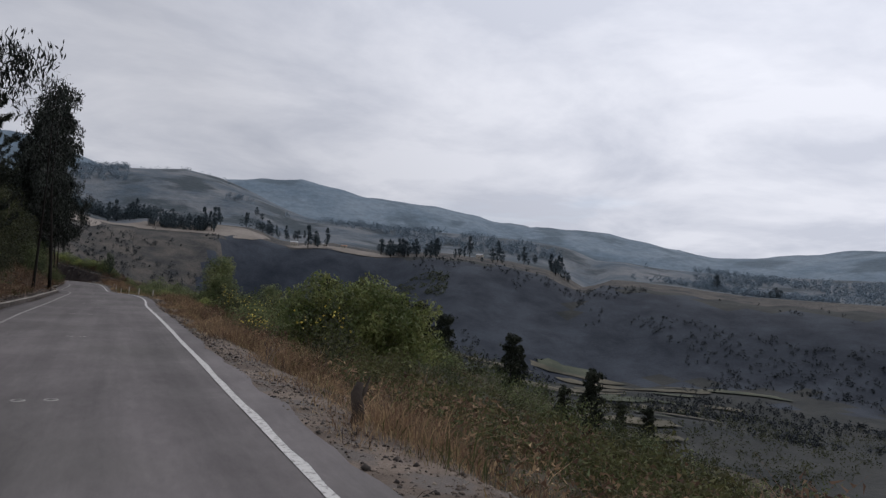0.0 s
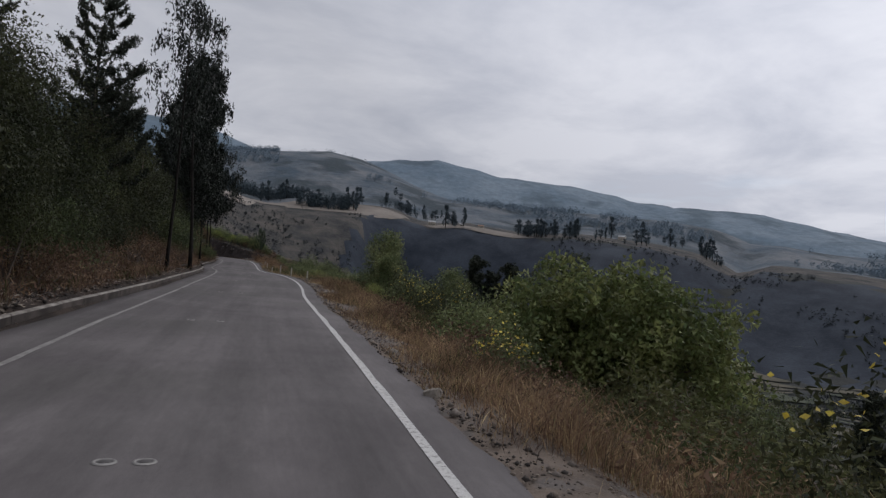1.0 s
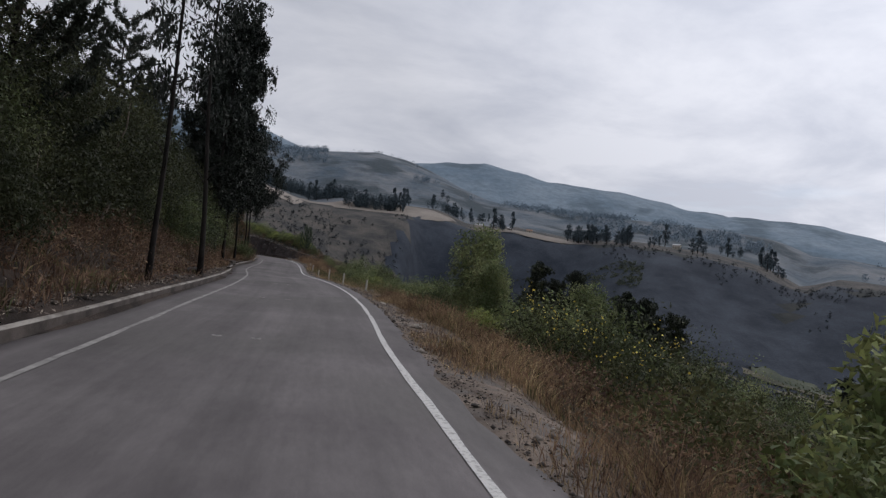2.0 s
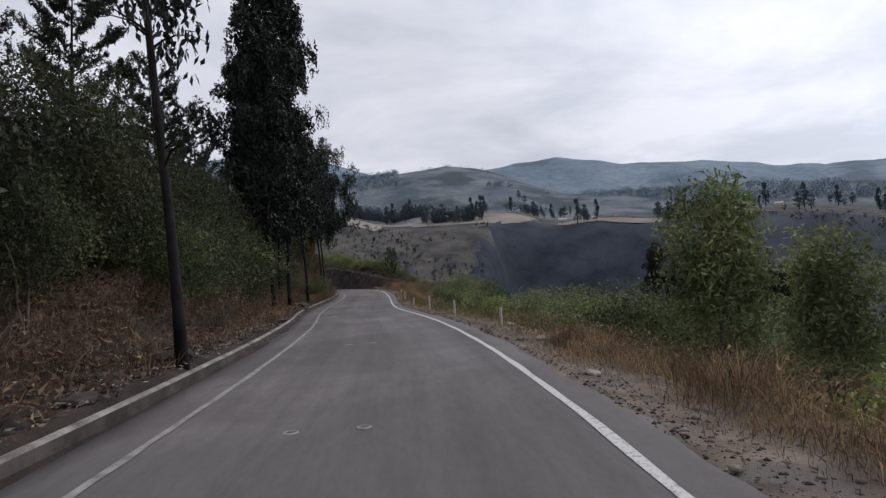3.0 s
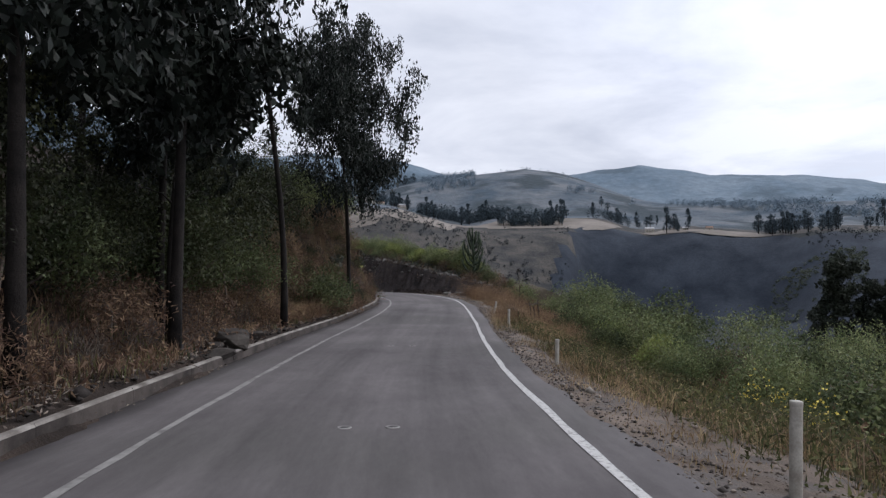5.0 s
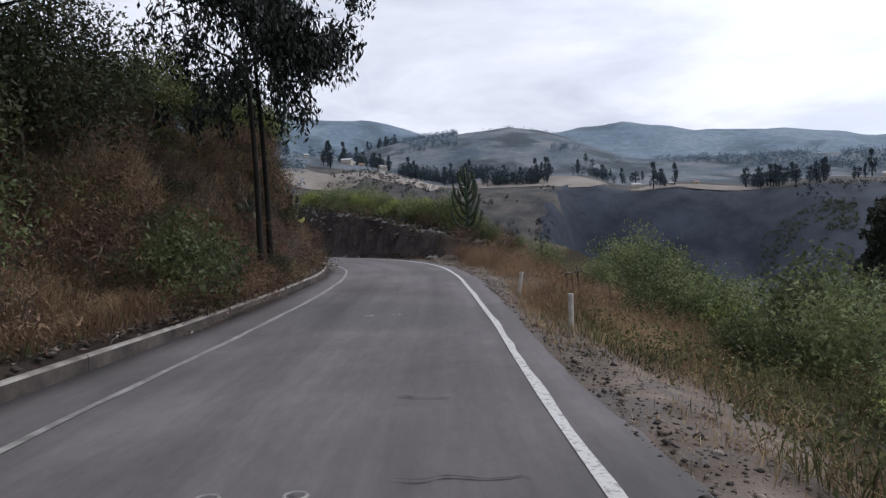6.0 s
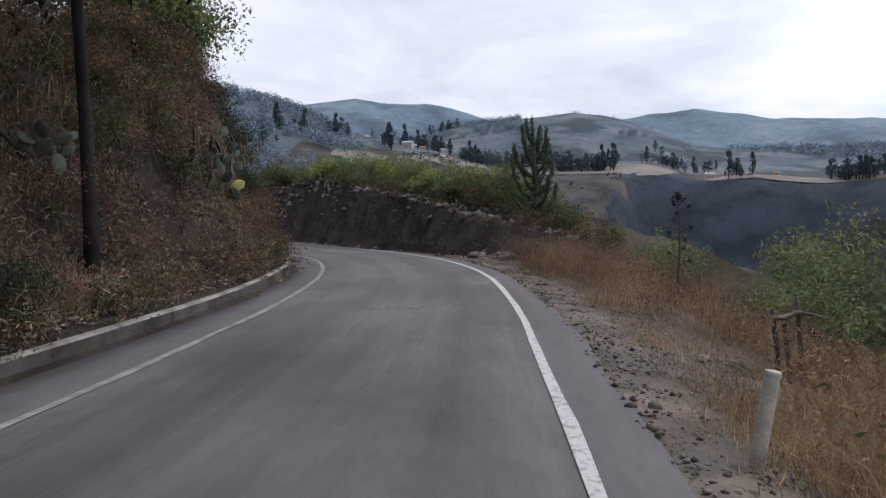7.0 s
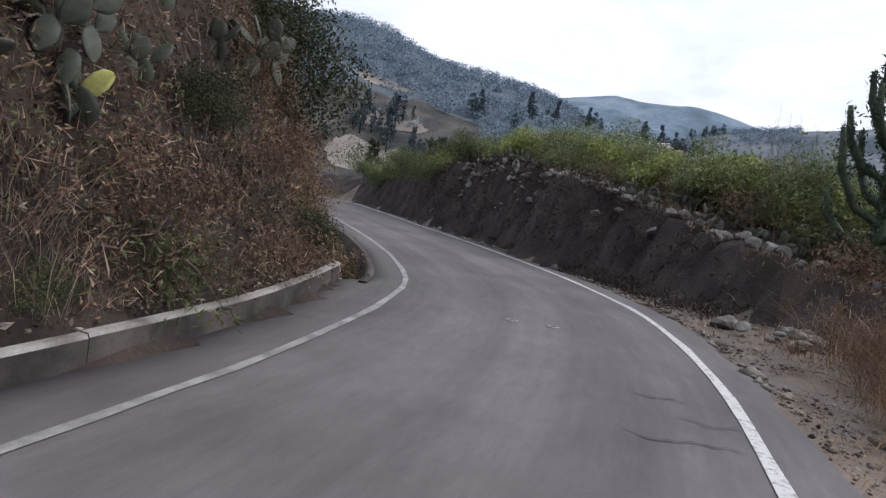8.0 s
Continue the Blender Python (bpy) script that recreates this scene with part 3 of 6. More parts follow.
# ---- ground: one sheet to the horizon ----
def build_ground():
    def lines(a, b, step, ends, grow):
        core = list(np.arange(a, b + 1e-6, step))
        lo, hi, s = [a], [b], step
        while lo[-1] > ends[0]:
            s *= grow
            lo.append(lo[-1] - s)
        s = step
        while hi[-1] < ends[1]:
            s *= grow
            hi.append(hi[-1] + s)
        return np.array(lo[:0:-1] + core + hi[1:])

    def thin(v, most):
        """Adds lines where the steps grow past what the far slopes need."""
        out = [v[0]]
        for a, b in zip(v[:-1], v[1:]):
            k = int(np.ceil((b - a) / most)) if -1400 < a < 2300 else 1
            out += [a + (b - a) * (i + 1) / k for i in range(k)]
        return np.array(out)

    xs = thin(lines(-20, 14, 0.4, (-3600, 3600), 1.11), 30)
    ys = thin(lines(-6, 142, 0.58, (-2600, 3900), 1.11), 30)
    gx, gy = np.meshgrid(xs, ys)
    gz = ground_height(gx, gy)
    cx, cy = (gx[1:, 1:] + gx[:-1, :-1]).ravel() / 2, (gy[1:, 1:] + gy[:-1, :-1]).ravel() / 2
    dz = np.hypot((gz[1:, 1:] - gz[1:, :-1]) / np.diff(gx, axis=1)[1:], (gz[1:, 1:] - gz[:-1, 1:]) / np.diff(gy, axis=0)[:, 1:]).ravel()
    st, d, zr, hw = locate(cx, cy)
    r = np.hypot(cx - EYE_X, cy - EYE_Y)
    b = np.degrees(np.arctan2(cx - EYE_X, cy - EYE_Y))
    idx = np.full(len(cx), 2)
    idx[(d > 0) & (d - hw < 2.7) & (r < 90)] = 0
    apron = 2.4 * (1 - smooth(0, 8.5, st - S_CUT))  # dirt between the road and the foot of the cut
    idx[(d > 0) & (d - hw < 5) & (st > S_CUT - 9) & (st < S_CUT + 8)] = 0
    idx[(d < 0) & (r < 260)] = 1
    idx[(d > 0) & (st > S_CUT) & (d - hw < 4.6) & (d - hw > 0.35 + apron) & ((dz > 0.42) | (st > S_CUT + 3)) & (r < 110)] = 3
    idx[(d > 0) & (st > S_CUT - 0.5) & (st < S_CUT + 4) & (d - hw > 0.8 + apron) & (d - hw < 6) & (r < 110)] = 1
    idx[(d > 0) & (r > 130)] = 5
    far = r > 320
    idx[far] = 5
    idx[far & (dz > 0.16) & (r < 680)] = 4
    fields = lumps(cx, cy, 150) + 0.5 * lumps(cx, cy, 50)
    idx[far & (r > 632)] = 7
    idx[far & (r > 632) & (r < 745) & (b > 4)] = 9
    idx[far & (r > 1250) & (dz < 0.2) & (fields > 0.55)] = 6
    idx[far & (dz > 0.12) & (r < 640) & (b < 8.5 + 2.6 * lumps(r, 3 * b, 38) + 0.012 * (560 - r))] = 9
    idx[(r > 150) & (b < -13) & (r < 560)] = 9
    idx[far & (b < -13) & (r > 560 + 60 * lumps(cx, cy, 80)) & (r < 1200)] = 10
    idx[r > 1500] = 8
    me = sheet("ground", np.stack([gx, gy, gz], -1), [VERGE, BANK_SOIL, SLOPE, CUT_EARTH, HAZY_CLIFF, VALLEY, FIELD, HAZY_HILL, HAZY_FAR_HILL, SPUR, HAZY_WOODED], idx)
    LAND.update(x=xs, y=ys, z=gz)
    tagged(new("ground", me), "dry hillside, valley and far hills round the road", "ground", kind="structure")


build_ground()


def land_height(x, y):
    """Height of the ground sheet itself, between its grid lines."""
    xs, ys, z = LAND["x"], LAND["y"], LAND["z"]
    x, y = np.asarray(x, float), np.asarray(y, float)
    i = np.clip(np.searchsorted(xs, x) - 1, 0, len(xs) - 2)
    j = np.clip(np.searchsorted(ys, y) - 1, 0, len(ys) - 2)
    f, g = (x - xs[i]) / (xs[i + 1] - xs[i]), (y - ys[j]) / (ys[j + 1] - ys[j])
    return (z[j, i] * (1 - f) + z[j, i + 1] * f) * (1 - g) + (z[j + 1, i] * (1 - f) + z[j + 1, i + 1] * f) * g


# ---- road, edge lines, kerb, drain ----
FROM, TO = np.argmin(np.abs(AXIS[:, 1] + 30)), len(AXIS) - 8


def offset_line(off, z=0.0, a=FROM, b=TO):
    p = AXIS[a:b, :2] + RIGHT[a:b] * np.asarray(off).reshape(-1, 1)
    return np.column_stack([p, AXIS[a:b, 2] + z])


def build_road():
    n = np.arange(FROM, TO)
    hw = AXIS[n, 3]
    drain = smooth(S_DITCH - 0.6, S_DITCH, STATION[n]) * (1 - smooth(S_DITCH + 13, S_DITCH + 14, STATION[n]))
    left = -(hw + GAP[n] - 0.38 * drain)
    ragged = 0.1 * lumps(STATION[n], 0 * hw, 1.1) + 0.06 * lumps(STATION[n], 3 + 0 * hw, 0.6)
    right = hw + EDGE_GAP + ragged
    cols = [offset_line(left, -0.35)]
    for f in np.linspace(0, 1, 15):
        o = left + (right - left) * f
        sag = -0.012 * (np.abs(np.abs(f - 0.5) - 0.22) < 0.06)
        cols.append(offset_line(o, sag + 0.004 * lumps(STATION[n], o * 3, 2.0)))
    cols.append(offset_line(right + 0.08, -0.05))
    cols.append(offset_line(right + 0.12, -0.12))
    me = sheet("road", np.stack(cols, 1)[:, ::-1], [ASPHALT])
    layer = me.uv_layers.new(name="road")
    across = np.stack([left] + [left + (right - left) * f for f in np.linspace(0, 1, 15)] + [right + 0.08, right + 0.12], 1)[:, ::-1]
    uv = np.stack([across, np.repeat(STATION[n][:, None], across.shape[1], 1)], -1).reshape(-1, 2)
    vi = np.empty(len(me.loops), np.int32)
    me.loops.foreach_get("vertex_index", vi)
    layer.data.foreach_set("uv", uv[vi].astype(np.float32).ravel())
    road = tagged(new("road", me), "worn grey asphalt mountain road with crumbling edge", "road", kind="structure")
    for side in (-1, 1):
        wob = 0.015 * lumps(STATION[n], side * 40 + 0 * hw, 1.5)
        wide = 0.056 if side > 0 else 0.048
        fray = 0.02 * lumps(STATION[n] * 3, side * 9 + 0 * hw, 1.0)
        a = offset_line(side * hw - wide + wob, 0.008)
        b = offset_line(side * hw + wide + wob + fray, 0.008)
        me = sheet("edge_line", np.stack([b, a], 1), [PAINT if side > 0 else PAINT_OLD])
        part("edge_line", me, road, "worn white painted edge line")
    return road


ROAD = build_road()


def build_cracks():
    """Tarry cracks in the asphalt."""
    rng = np.random.default_rng(61)
    spots = [(-1.7, 23.0, 0.1, 1.6), (-1.6, 22.2, 0.25, 1.1), (-0.26, 111.38, 0.02, 0.85), (-0.12, 112.05, 0.15, 0.5), (-0.6, 112.5, 0.3, 0.45), (0.7, 88.5, 0.05, 0.9), (0.9, 86.5, 0.1, 0.7), (0.4, 84.3, -0.1, 0.9), (0.3, 90.6, 0.1, 0.7), (-2.4, 51.5, 0.15, 1.2), (0.8, 92.2, 0.0, 0.6), (-1.0, 93.4, 0.2, 0.8)]
    for x, y, ang, length in spots:
        k = 14
        t = np.linspace(-0.5, 0.5, k) * length
        wig = np.cumsum(rng.normal(0, 0.035, k))
        px, py = x + np.cos(ang) * t - np.sin(ang) * wig, y + np.sin(ang) * t + np.cos(ang) * wig
        w = 0.004 + 0.009 * np.abs(rng.normal(0, 1, k)) * np.cos(np.pi * t / length)
        _, _, z, _ = locate(px, py)
        a = np.column_stack([px - np.sin(ang) * w, py + np.cos(ang) * w, z + 0.012])
        b = np.column_stack([px + np.sin(ang) * w, py - np.cos(ang) * w, z + 0.012])
        part("crack", sheet("crack", np.stack([b, a], 1), [CRACK]), ROAD, "dark open crack in the asphalt")


build_cracks()


def road_place(st, off, z=0.0):
    i = int(np.argmin(np.abs(STATION - st)))
    p = AXIS[i, :2] + RIGHT[i] * off
    return Vector((p[0], p[1], AXIS[i, 2] + z)), math.atan2(-AHEAD[i, 0], AHEAD[i, 1])


def build_kerb():
    root = thing("kerb", 0, 0, 0, "pale weathered concrete kerb along the bank", "kerb", kind="structure")
    n = np.arange(FROM, TO)
    drain = smooth(S_DITCH - 0.6, S_DITCH + 0.3, STATION[n]) * (1 - smooth(S_DITCH + 13, S_DITCH + 14, STATION[n]))
    face = -(AXIS[n, 3] + GAP[n] + 0.5 * drain)
    tall = 0.21 + 0.06 * smooth(S101, S_DITCH, STATION[n])
    step = 4
    for a in range(0, len(n) - step - 1, step):
        k = np.arange(a, a + step + 1)
        i = n[k]
        rise = tall[k] + random.uniform(-0.004, 0.004)
        out = random.uniform(-0.004, 0.004)
        deep = -0.3 - 0.5 * drain[k]
        rows = []
        for off, z in ((0, deep), (0.004, rise - 0.03), (-0.015, rise), (-0.09, rise + 0.004), (-0.11, rise - 0.02), (-0.11, deep)):
            o = face[k] + off + out
            rows.append(np.column_stack([AXIS[i, :2] + RIGHT[i] * o[:, None], AXIS[i, 2] + z]))
        pts = np.stack(rows, 1)
        pts[0] += np.r_[AHEAD[i[0]] * 0.004, 0]
        pts[-1] -= np.r_[AHEAD[i[-1]] * 0.004, 0]
        faces = [[r * 6 + c, r * 6 + c + 1, r * 6 + c + 7, r * 6 + c + 6] for r in range(step) for c in range(5)]
        me = bpy.data.meshes.new("kerb_block")
        me.from_pydata([tuple(p) for p in pts.reshape(-1, 3)], [], faces + [[0, 1, 2, 3, 4, 5][::-1], [step * 6 + c for c in range(6)]])
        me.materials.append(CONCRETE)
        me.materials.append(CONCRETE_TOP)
        # The top and its bevel get the paler concrete, all other faces the darker.
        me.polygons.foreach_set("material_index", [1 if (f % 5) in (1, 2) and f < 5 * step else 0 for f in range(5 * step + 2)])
        part("kerb_block", me, root)


build_kerb()


def build_drain():
    i = np.arange(np.argmin(np.abs(STATION - S_DITCH + 0.4)), np.argmin(np.abs(STATION - S_DITCH - 14)))
    hw = AXIS[i, 3]
    rows = []
    for off, z in ((-0.55, 0.02), (-0.6, 0.03), (-0.68, 0.03), (-0.7, -0.62), (-1.4, -0.66), (-1.47, 0.1)):
        rows.append(np.column_stack([AXIS[i, :2] + RIGHT[i] * (-hw + off)[:, None], AXIS[i, 2] + z]))
    me = sheet("drain_channel", np.stack(rows, 1), [CONCRETE], shade=False)
    tagged(new("drain_channel", me), "open concrete roadside drain beside the kerb", "drain", kind="structure")


build_drain()


def build_road_studs():
    first = None
    for st, off in [(station_at(0.9, y), o) for y, pair in ((11.8, (-0.4, -0.05)), (21.3, (-0.29, -0.02)), (30.6, (-0.7, -0.1)), (40.0, (-0.75, -0.1)), (49.4, (-0.83, -0.05)), (58.7, (-0.75, -0.17))) for o in pair] + [(station_at(x, y), o) for x, y in ((0.7, 68.6), (-0.1, 78.4), (-0.6, 88.0), (-0.75, 97.3), (-1.03, 106.4), (-2.7, 115.0)) for o in (-0.25, 0.3)]:
        p, turn = road_place(st, off, 0.003)
        if first is None:
            first = thing("road_stud", *p, "small round pale road stud set in the asphalt", "road stud", "studs along the road's centre")
            prof = [(0.0, 0.014), (0.03, 0.013), (0.045, 0.006), (0.05, 0.002), (0.075, 0.004), (0.085, 0.009), (0.1, 0.009), (0.11, 0.0)]
            a = np.linspace(0, 2 * np.pi, 16, endpoint=False)
            ring = np.array([[(r * math.cos(t) * 0.8, r * math.sin(t) * 0.7, z) for t in np.r_[a, 0]] for r, z in prof])
            part("rim", sheet("rim", ring[4:], [PAINT_OLD]), first)
            part("cap", sheet("cap", ring[:5], [PATCH]), first, "dark sunken middle")
            first.rotation_euler = (0, 0, turn)
        else:
            copy_thing(first, Matrix.Translation(p) @ Matrix.Rotation(turn, 4, "Z"))


build_road_studs()


def S(y):
    """Station of the road at a given y."""
    return station_at(np.interp(y, [n[1] for n in NODES], [n[0] for n in NODES]), y)


# ---- plants: one builder for each kind ----
def gz(x, y):
    return float(ground_height(np.array([x]), np.array([y]))[0])


def limb_path(rng, a, b, sag, n=5):
    t = np.linspace(0, 1, n)[:, None]
    p = np.array(a) * (1 - t) + np.array(b) * t
    p[:, 2] += sag * np.sin(np.pi * t[:, 0])
    p[1:-1] += rng.normal(0, 0.06 * np.linalg.norm(np.subtract(b, a)), (n - 2, 3)) * 0.6
    return p


def eucalyptus(seed, height, bare, spread, limbs, per_limb, per_tuft, radius, droop=0.6, lean=(0.0, 0.0), leaf=(0.34, 0.085), mat=None, clump=0.16, bend=0.018, stubs=0):
    """Tall tree: bent trunk, rising limbs, tufts of hanging narrow leaves."""
    rng = np.random.default_rng(seed)
    root = thing("eucalyptus_tree", 0, 0, 0, "tall dark eucalyptus with bare trunk and hanging leaves", "tree", "eucalyptus trees by the road")
    n = 12
    t = np.linspace(0, 1, n)
    trunk = np.column_stack([lean[0] * height * t + bend * height * np.sin(5.1 * t + seed) * t, lean[1] * height * t + bend * height * np.sin(6.3 * t + 2 * seed) * t, height * 0.97 * t - 0.3])
    part("trunk", quads("trunk", *tube(trunk, radius * (1.25 - 0.25 * np.minimum(t * 8, 1)) * (1 - 0.85 * t), 9), [BARK], shade=True), root)
    for k in range(stubs):
        f = rng.uniform(0.2, 0.5)
        base = np.array([np.interp(f, t, trunk[:, c]) for c in range(3)])
        a, reach = rng.uniform(0, 6.3), rng.uniform(0.5, 1.3)
        tip = base + np.array([math.cos(a) * reach, math.sin(a) * reach, reach * rng.uniform(0.1, 0.7)])
        part("dead_limb", quads("dead_limb", *tube(limb_path(rng, base, tip, 0.18 * reach), [0.028, 0.022, 0.016, 0.011, 0.005], 5), [BARK], shade=True), root)
    centres = []
    for k in range(limbs):
        f = bare / height + (1 - bare / height) * ((k + rng.uniform(0, 1)) / limbs) ** 0.9
        base = np.array([np.interp(f, t, trunk[:, c]) for c in range(3)])
        rel = (f - bare / height) / (1 - bare / height)
        reach = spread * (0.45 + 0.9 * math.sin(math.pi * min(1, 0.16 + 0.84 * rel)) ** 0.8) * rng.uniform(0.6, 1.15)
        ang = k * 2.4 + rng.uniform(-0.5, 0.5)
        tip = base + np.array([math.cos(ang) * reach, math.sin(ang) * reach, reach * rng.uniform(0.2, 0.8)])
        path = limb_path(rng, base, tip, 0.1 * reach)
        part("limb", quads("limb", *tube(path, radius * (1 - 0.8 * f) * np.linspace(0.42, 0.08, len(path)), 5), [BARK], shade=True), root)
        for _ in range(per_limb):
            s = rng.uniform(0.3, 1.05)
            p = path[0] + (path[-1] - path[0]) * s
            p = p + cloud(rng, 1, [clump * spread] * 3)[0] + np.array([0, 0, -0.1 * spread])
            for _ in range(max(2, per_tuft // 15)):
                q = p + cloud(rng, 1, [0.13 * spread + 0.1, 0.13 * spread + 0.1, 0.12 * spread + 0.1])[0]
                hang = rng.uniform(0, 1, (22, 1)) * rng.uniform(0.35, 0.95) * (0.5 + droop)
                c = q + cloud(rng, 22, [0.13, 0.13, 0.1]) - hang * np.array([[0, 0, 1.0]])
                centres.append(c)
    centres = np.concatenate(centres)
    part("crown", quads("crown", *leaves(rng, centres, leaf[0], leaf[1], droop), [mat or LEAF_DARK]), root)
    return root


def pine(seed, height, spread):
    """Conifer with tiers of upswept bottle-brush branches."""
    rng = np.random.default_rng(seed)
    root = thing("pine_tree", 0, 0, 0, "dark ragged pine with upswept branches above the bank", "tree", "pines on the bank")
    t = np.linspace(0, 1, 9)
    trunk = np.column_stack([0.15 * np.sin(3 * t + seed), 0.15 * np.sin(4 * t), height * t - 0.3])
    part("trunk", quads("trunk", *tube(trunk, 0.16 * (1.02 - t), 7), [BARK], shade=True), root)
    centres = []
    for k in range(40):
        f = 0.16 + 0.82 * (k + rng.uniform(0, 1)) / 40
        reach = spread * (1.0 - 0.8 * f) * rng.uniform(0.5, 1.2) + 0.3
        ang = k * 2.4 + rng.uniform(-0.3, 0.3)
        base = np.array([0, 0, height * f])
        tip = base + np.array([math.cos(ang) * reach, math.sin(ang) * reach, reach * rng.uniform(0.45, 1.1)])
        path = limb_path(rng, base, tip, -0.2 * reach)
        part("branch", quads("branch", *tube(path, np.linspace(0.035, 0.008, 5), 4), [TWIG]), root)
        arms = [path]
        for _ in range(int(2 + 2.6 * reach)):
            g = rng.uniform(0.3, 0.95)
            foot = np.array([np.interp(g, np.linspace(0, 1, 5), path[:, c]) for c in range(3)])
            turn = ang + rng.choice((-1, 1)) * rng.uniform(0.4, 1.1)
            span = rng.uniform(0.35, 0.75)
            arms.append(np.array([foot, foot + np.array([math.cos(turn) * 0.6, math.sin(turn) * 0.6, 0.22]) * span, foot + np.array([math.cos(turn) * 0.85, math.sin(turn) * 0.85, 0.75]) * span]))
        for arm in arms:
            long = np.linalg.norm(arm[-1] - arm[0])
            m = int(16 + 85 * long)
            u = np.linspace(0, 1, len(arm))
            g = rng.uniform(0.12, 1.02, m)
            c = np.stack([np.interp(g, u, arm[:, a]) for a in range(3)], 1)
            centres.append(c + cloud(rng, m, [0.055] * 3))
    part("crown", quads("crown", *leaves(rng, np.concatenate(centres), 0.2, 0.055, -0.35, three=True), [LEAF_PINE]), root)
    return root


def shrub(seed, radius, height, tufts, per_tuft, mat, label, name="shrub", leaf=(0.11, 0.06), flowers=0, group="shrubs on the slopes", open_top=0.0, stems=2):
    """Bush: stems from one foot, tufts of small leaves in an uneven dome with gaps."""
    rng = np.random.default_rng(seed)
    root = thing(name, 0, 0, 0, label, "shrub", group)
    centres, tips = [], []
    for k in range(tufts):
        ang, el = rng.uniform(0, 2 * math.pi), math.asin(rng.uniform(-0.1, 1))
        r = rng.uniform(0.55, 1.0) * (1 + 0.22 * math.sin(3 * ang + seed) + 0.15 * math.sin(5 * ang))
        tip = np.array([math.cos(ang) * math.cos(el) * radius * r, math.sin(ang) * math.cos(el) * radius * r, height * (0.34 + 0.62 * math.sin(el) * min(r, 1.06))])
        tips.append(tip)
        if k < stems:
            part("stem", quads("stem", *tube(limb_path(rng, (rng.normal(0, 0.08), rng.normal(0, 0.08), -0.25), tip, 0.1 * height), np.linspace(0.035, 0.008, 5) * (0.5 + 0.25 * height), 4, False), [TWIG], shade=True), root)
        size = min(0.2 * radius + 0.06, 0.42)
        centres.append(tip + cloud(rng, per_tuft, [size, size, size * (0.75 + open_top)]))
    c = np.concatenate(centres)
    c[:, 2] = np.maximum(c[:, 2], 0.02)
    part("foliage", quads("foliage", *leaves(rng, c, leaf[0], leaf[1], 0.1, three=True), [mat]), root)
    if flowers:
        tips = np.array(tips)
        top = tips[np.argsort(-tips[:, 2])[: max(6, len(tips) // 2)]]
        c = np.concatenate([p + rng.normal(0, 0.11, (flowers, 3)) + np.array([0, 0, 0.16]) for p in top])
        tagged(part("blossom", quads("blossom", *leaves(rng, c, 0.075, 0.06, 0, 0.7), [FLOWER]), root), "bright yellow blossom", kind="stuff")
    return root


def prickly_pear(seed, pads, size):
    """Cactus of oval pads, each growing from the edge of another."""
    rng = np.random.default_rng(seed)
    root = thing("prickly_pear", 0, 0, 0, "grey-green prickly pear cactus with oval pads", "cactus", "prickly pears on the banks")
    a = np.linspace(0, 2 * np.pi, 12, endpoint=False)
    rings = []
    for f, w in ((0.0, 0.18), (0.2, 0.72), (0.45, 1.0), (0.75, 0.86), (0.93, 0.45), (1.0, 0.1)):
        rings.append(np.column_stack([np.cos(a) * w * 0.36, np.sin(a) * (0.035 + 0.05 * w), np.full(12, f)]))
    body = np.stack(rings)
    level = []
    for k in range(3):
        foot = Matrix.Translation((rng.normal(0, 0.35) * size * 1.6, rng.normal(0, 0.2) * size, -0.1 * size))
        level.append((foot @ Matrix.Rotation(rng.uniform(-0.9, 0.9), 4, "Z") @ Matrix.Rotation(rng.uniform(-0.45, 0.45), 4, "Y") @ Matrix.Rotation(rng.uniform(-0.3, 0.3), 4, "X"), 1.0))
    placed = list(level)
    while len(placed) < pads:
        grown = []
        for m, s in level:
            for side in (-1, 1):
                if len(placed) + len(grown) >= pads or rng.random() < 0.25:
                    continue
                edge = Matrix.Translation((side * rng.uniform(0.12, 0.28) * s * size, 0, rng.uniform(0.84, 0.94) * s * size))
                grown.append((m @ edge @ Matrix.Rotation(side * rng.uniform(0.25, 0.95), 4, "Y") @ Matrix.Rotation(rng.uniform(-1.1, 1.1), 4, "Z") @ Matrix.Rotation(rng.uniform(-0.5, 0.5), 4, "X"), s * rng.uniform(0.78, 1.0)))
        level = grown or level
        placed += grown
    for i, (m, s) in enumerate(placed):
        p = np.concatenate([body, body[:, :1]], 1) * s * size
        me = sheet("pad", p[:, ::-1], [CACTUS])
        ob = part("pad", me, root)
        ob.matrix_local = m
    return root


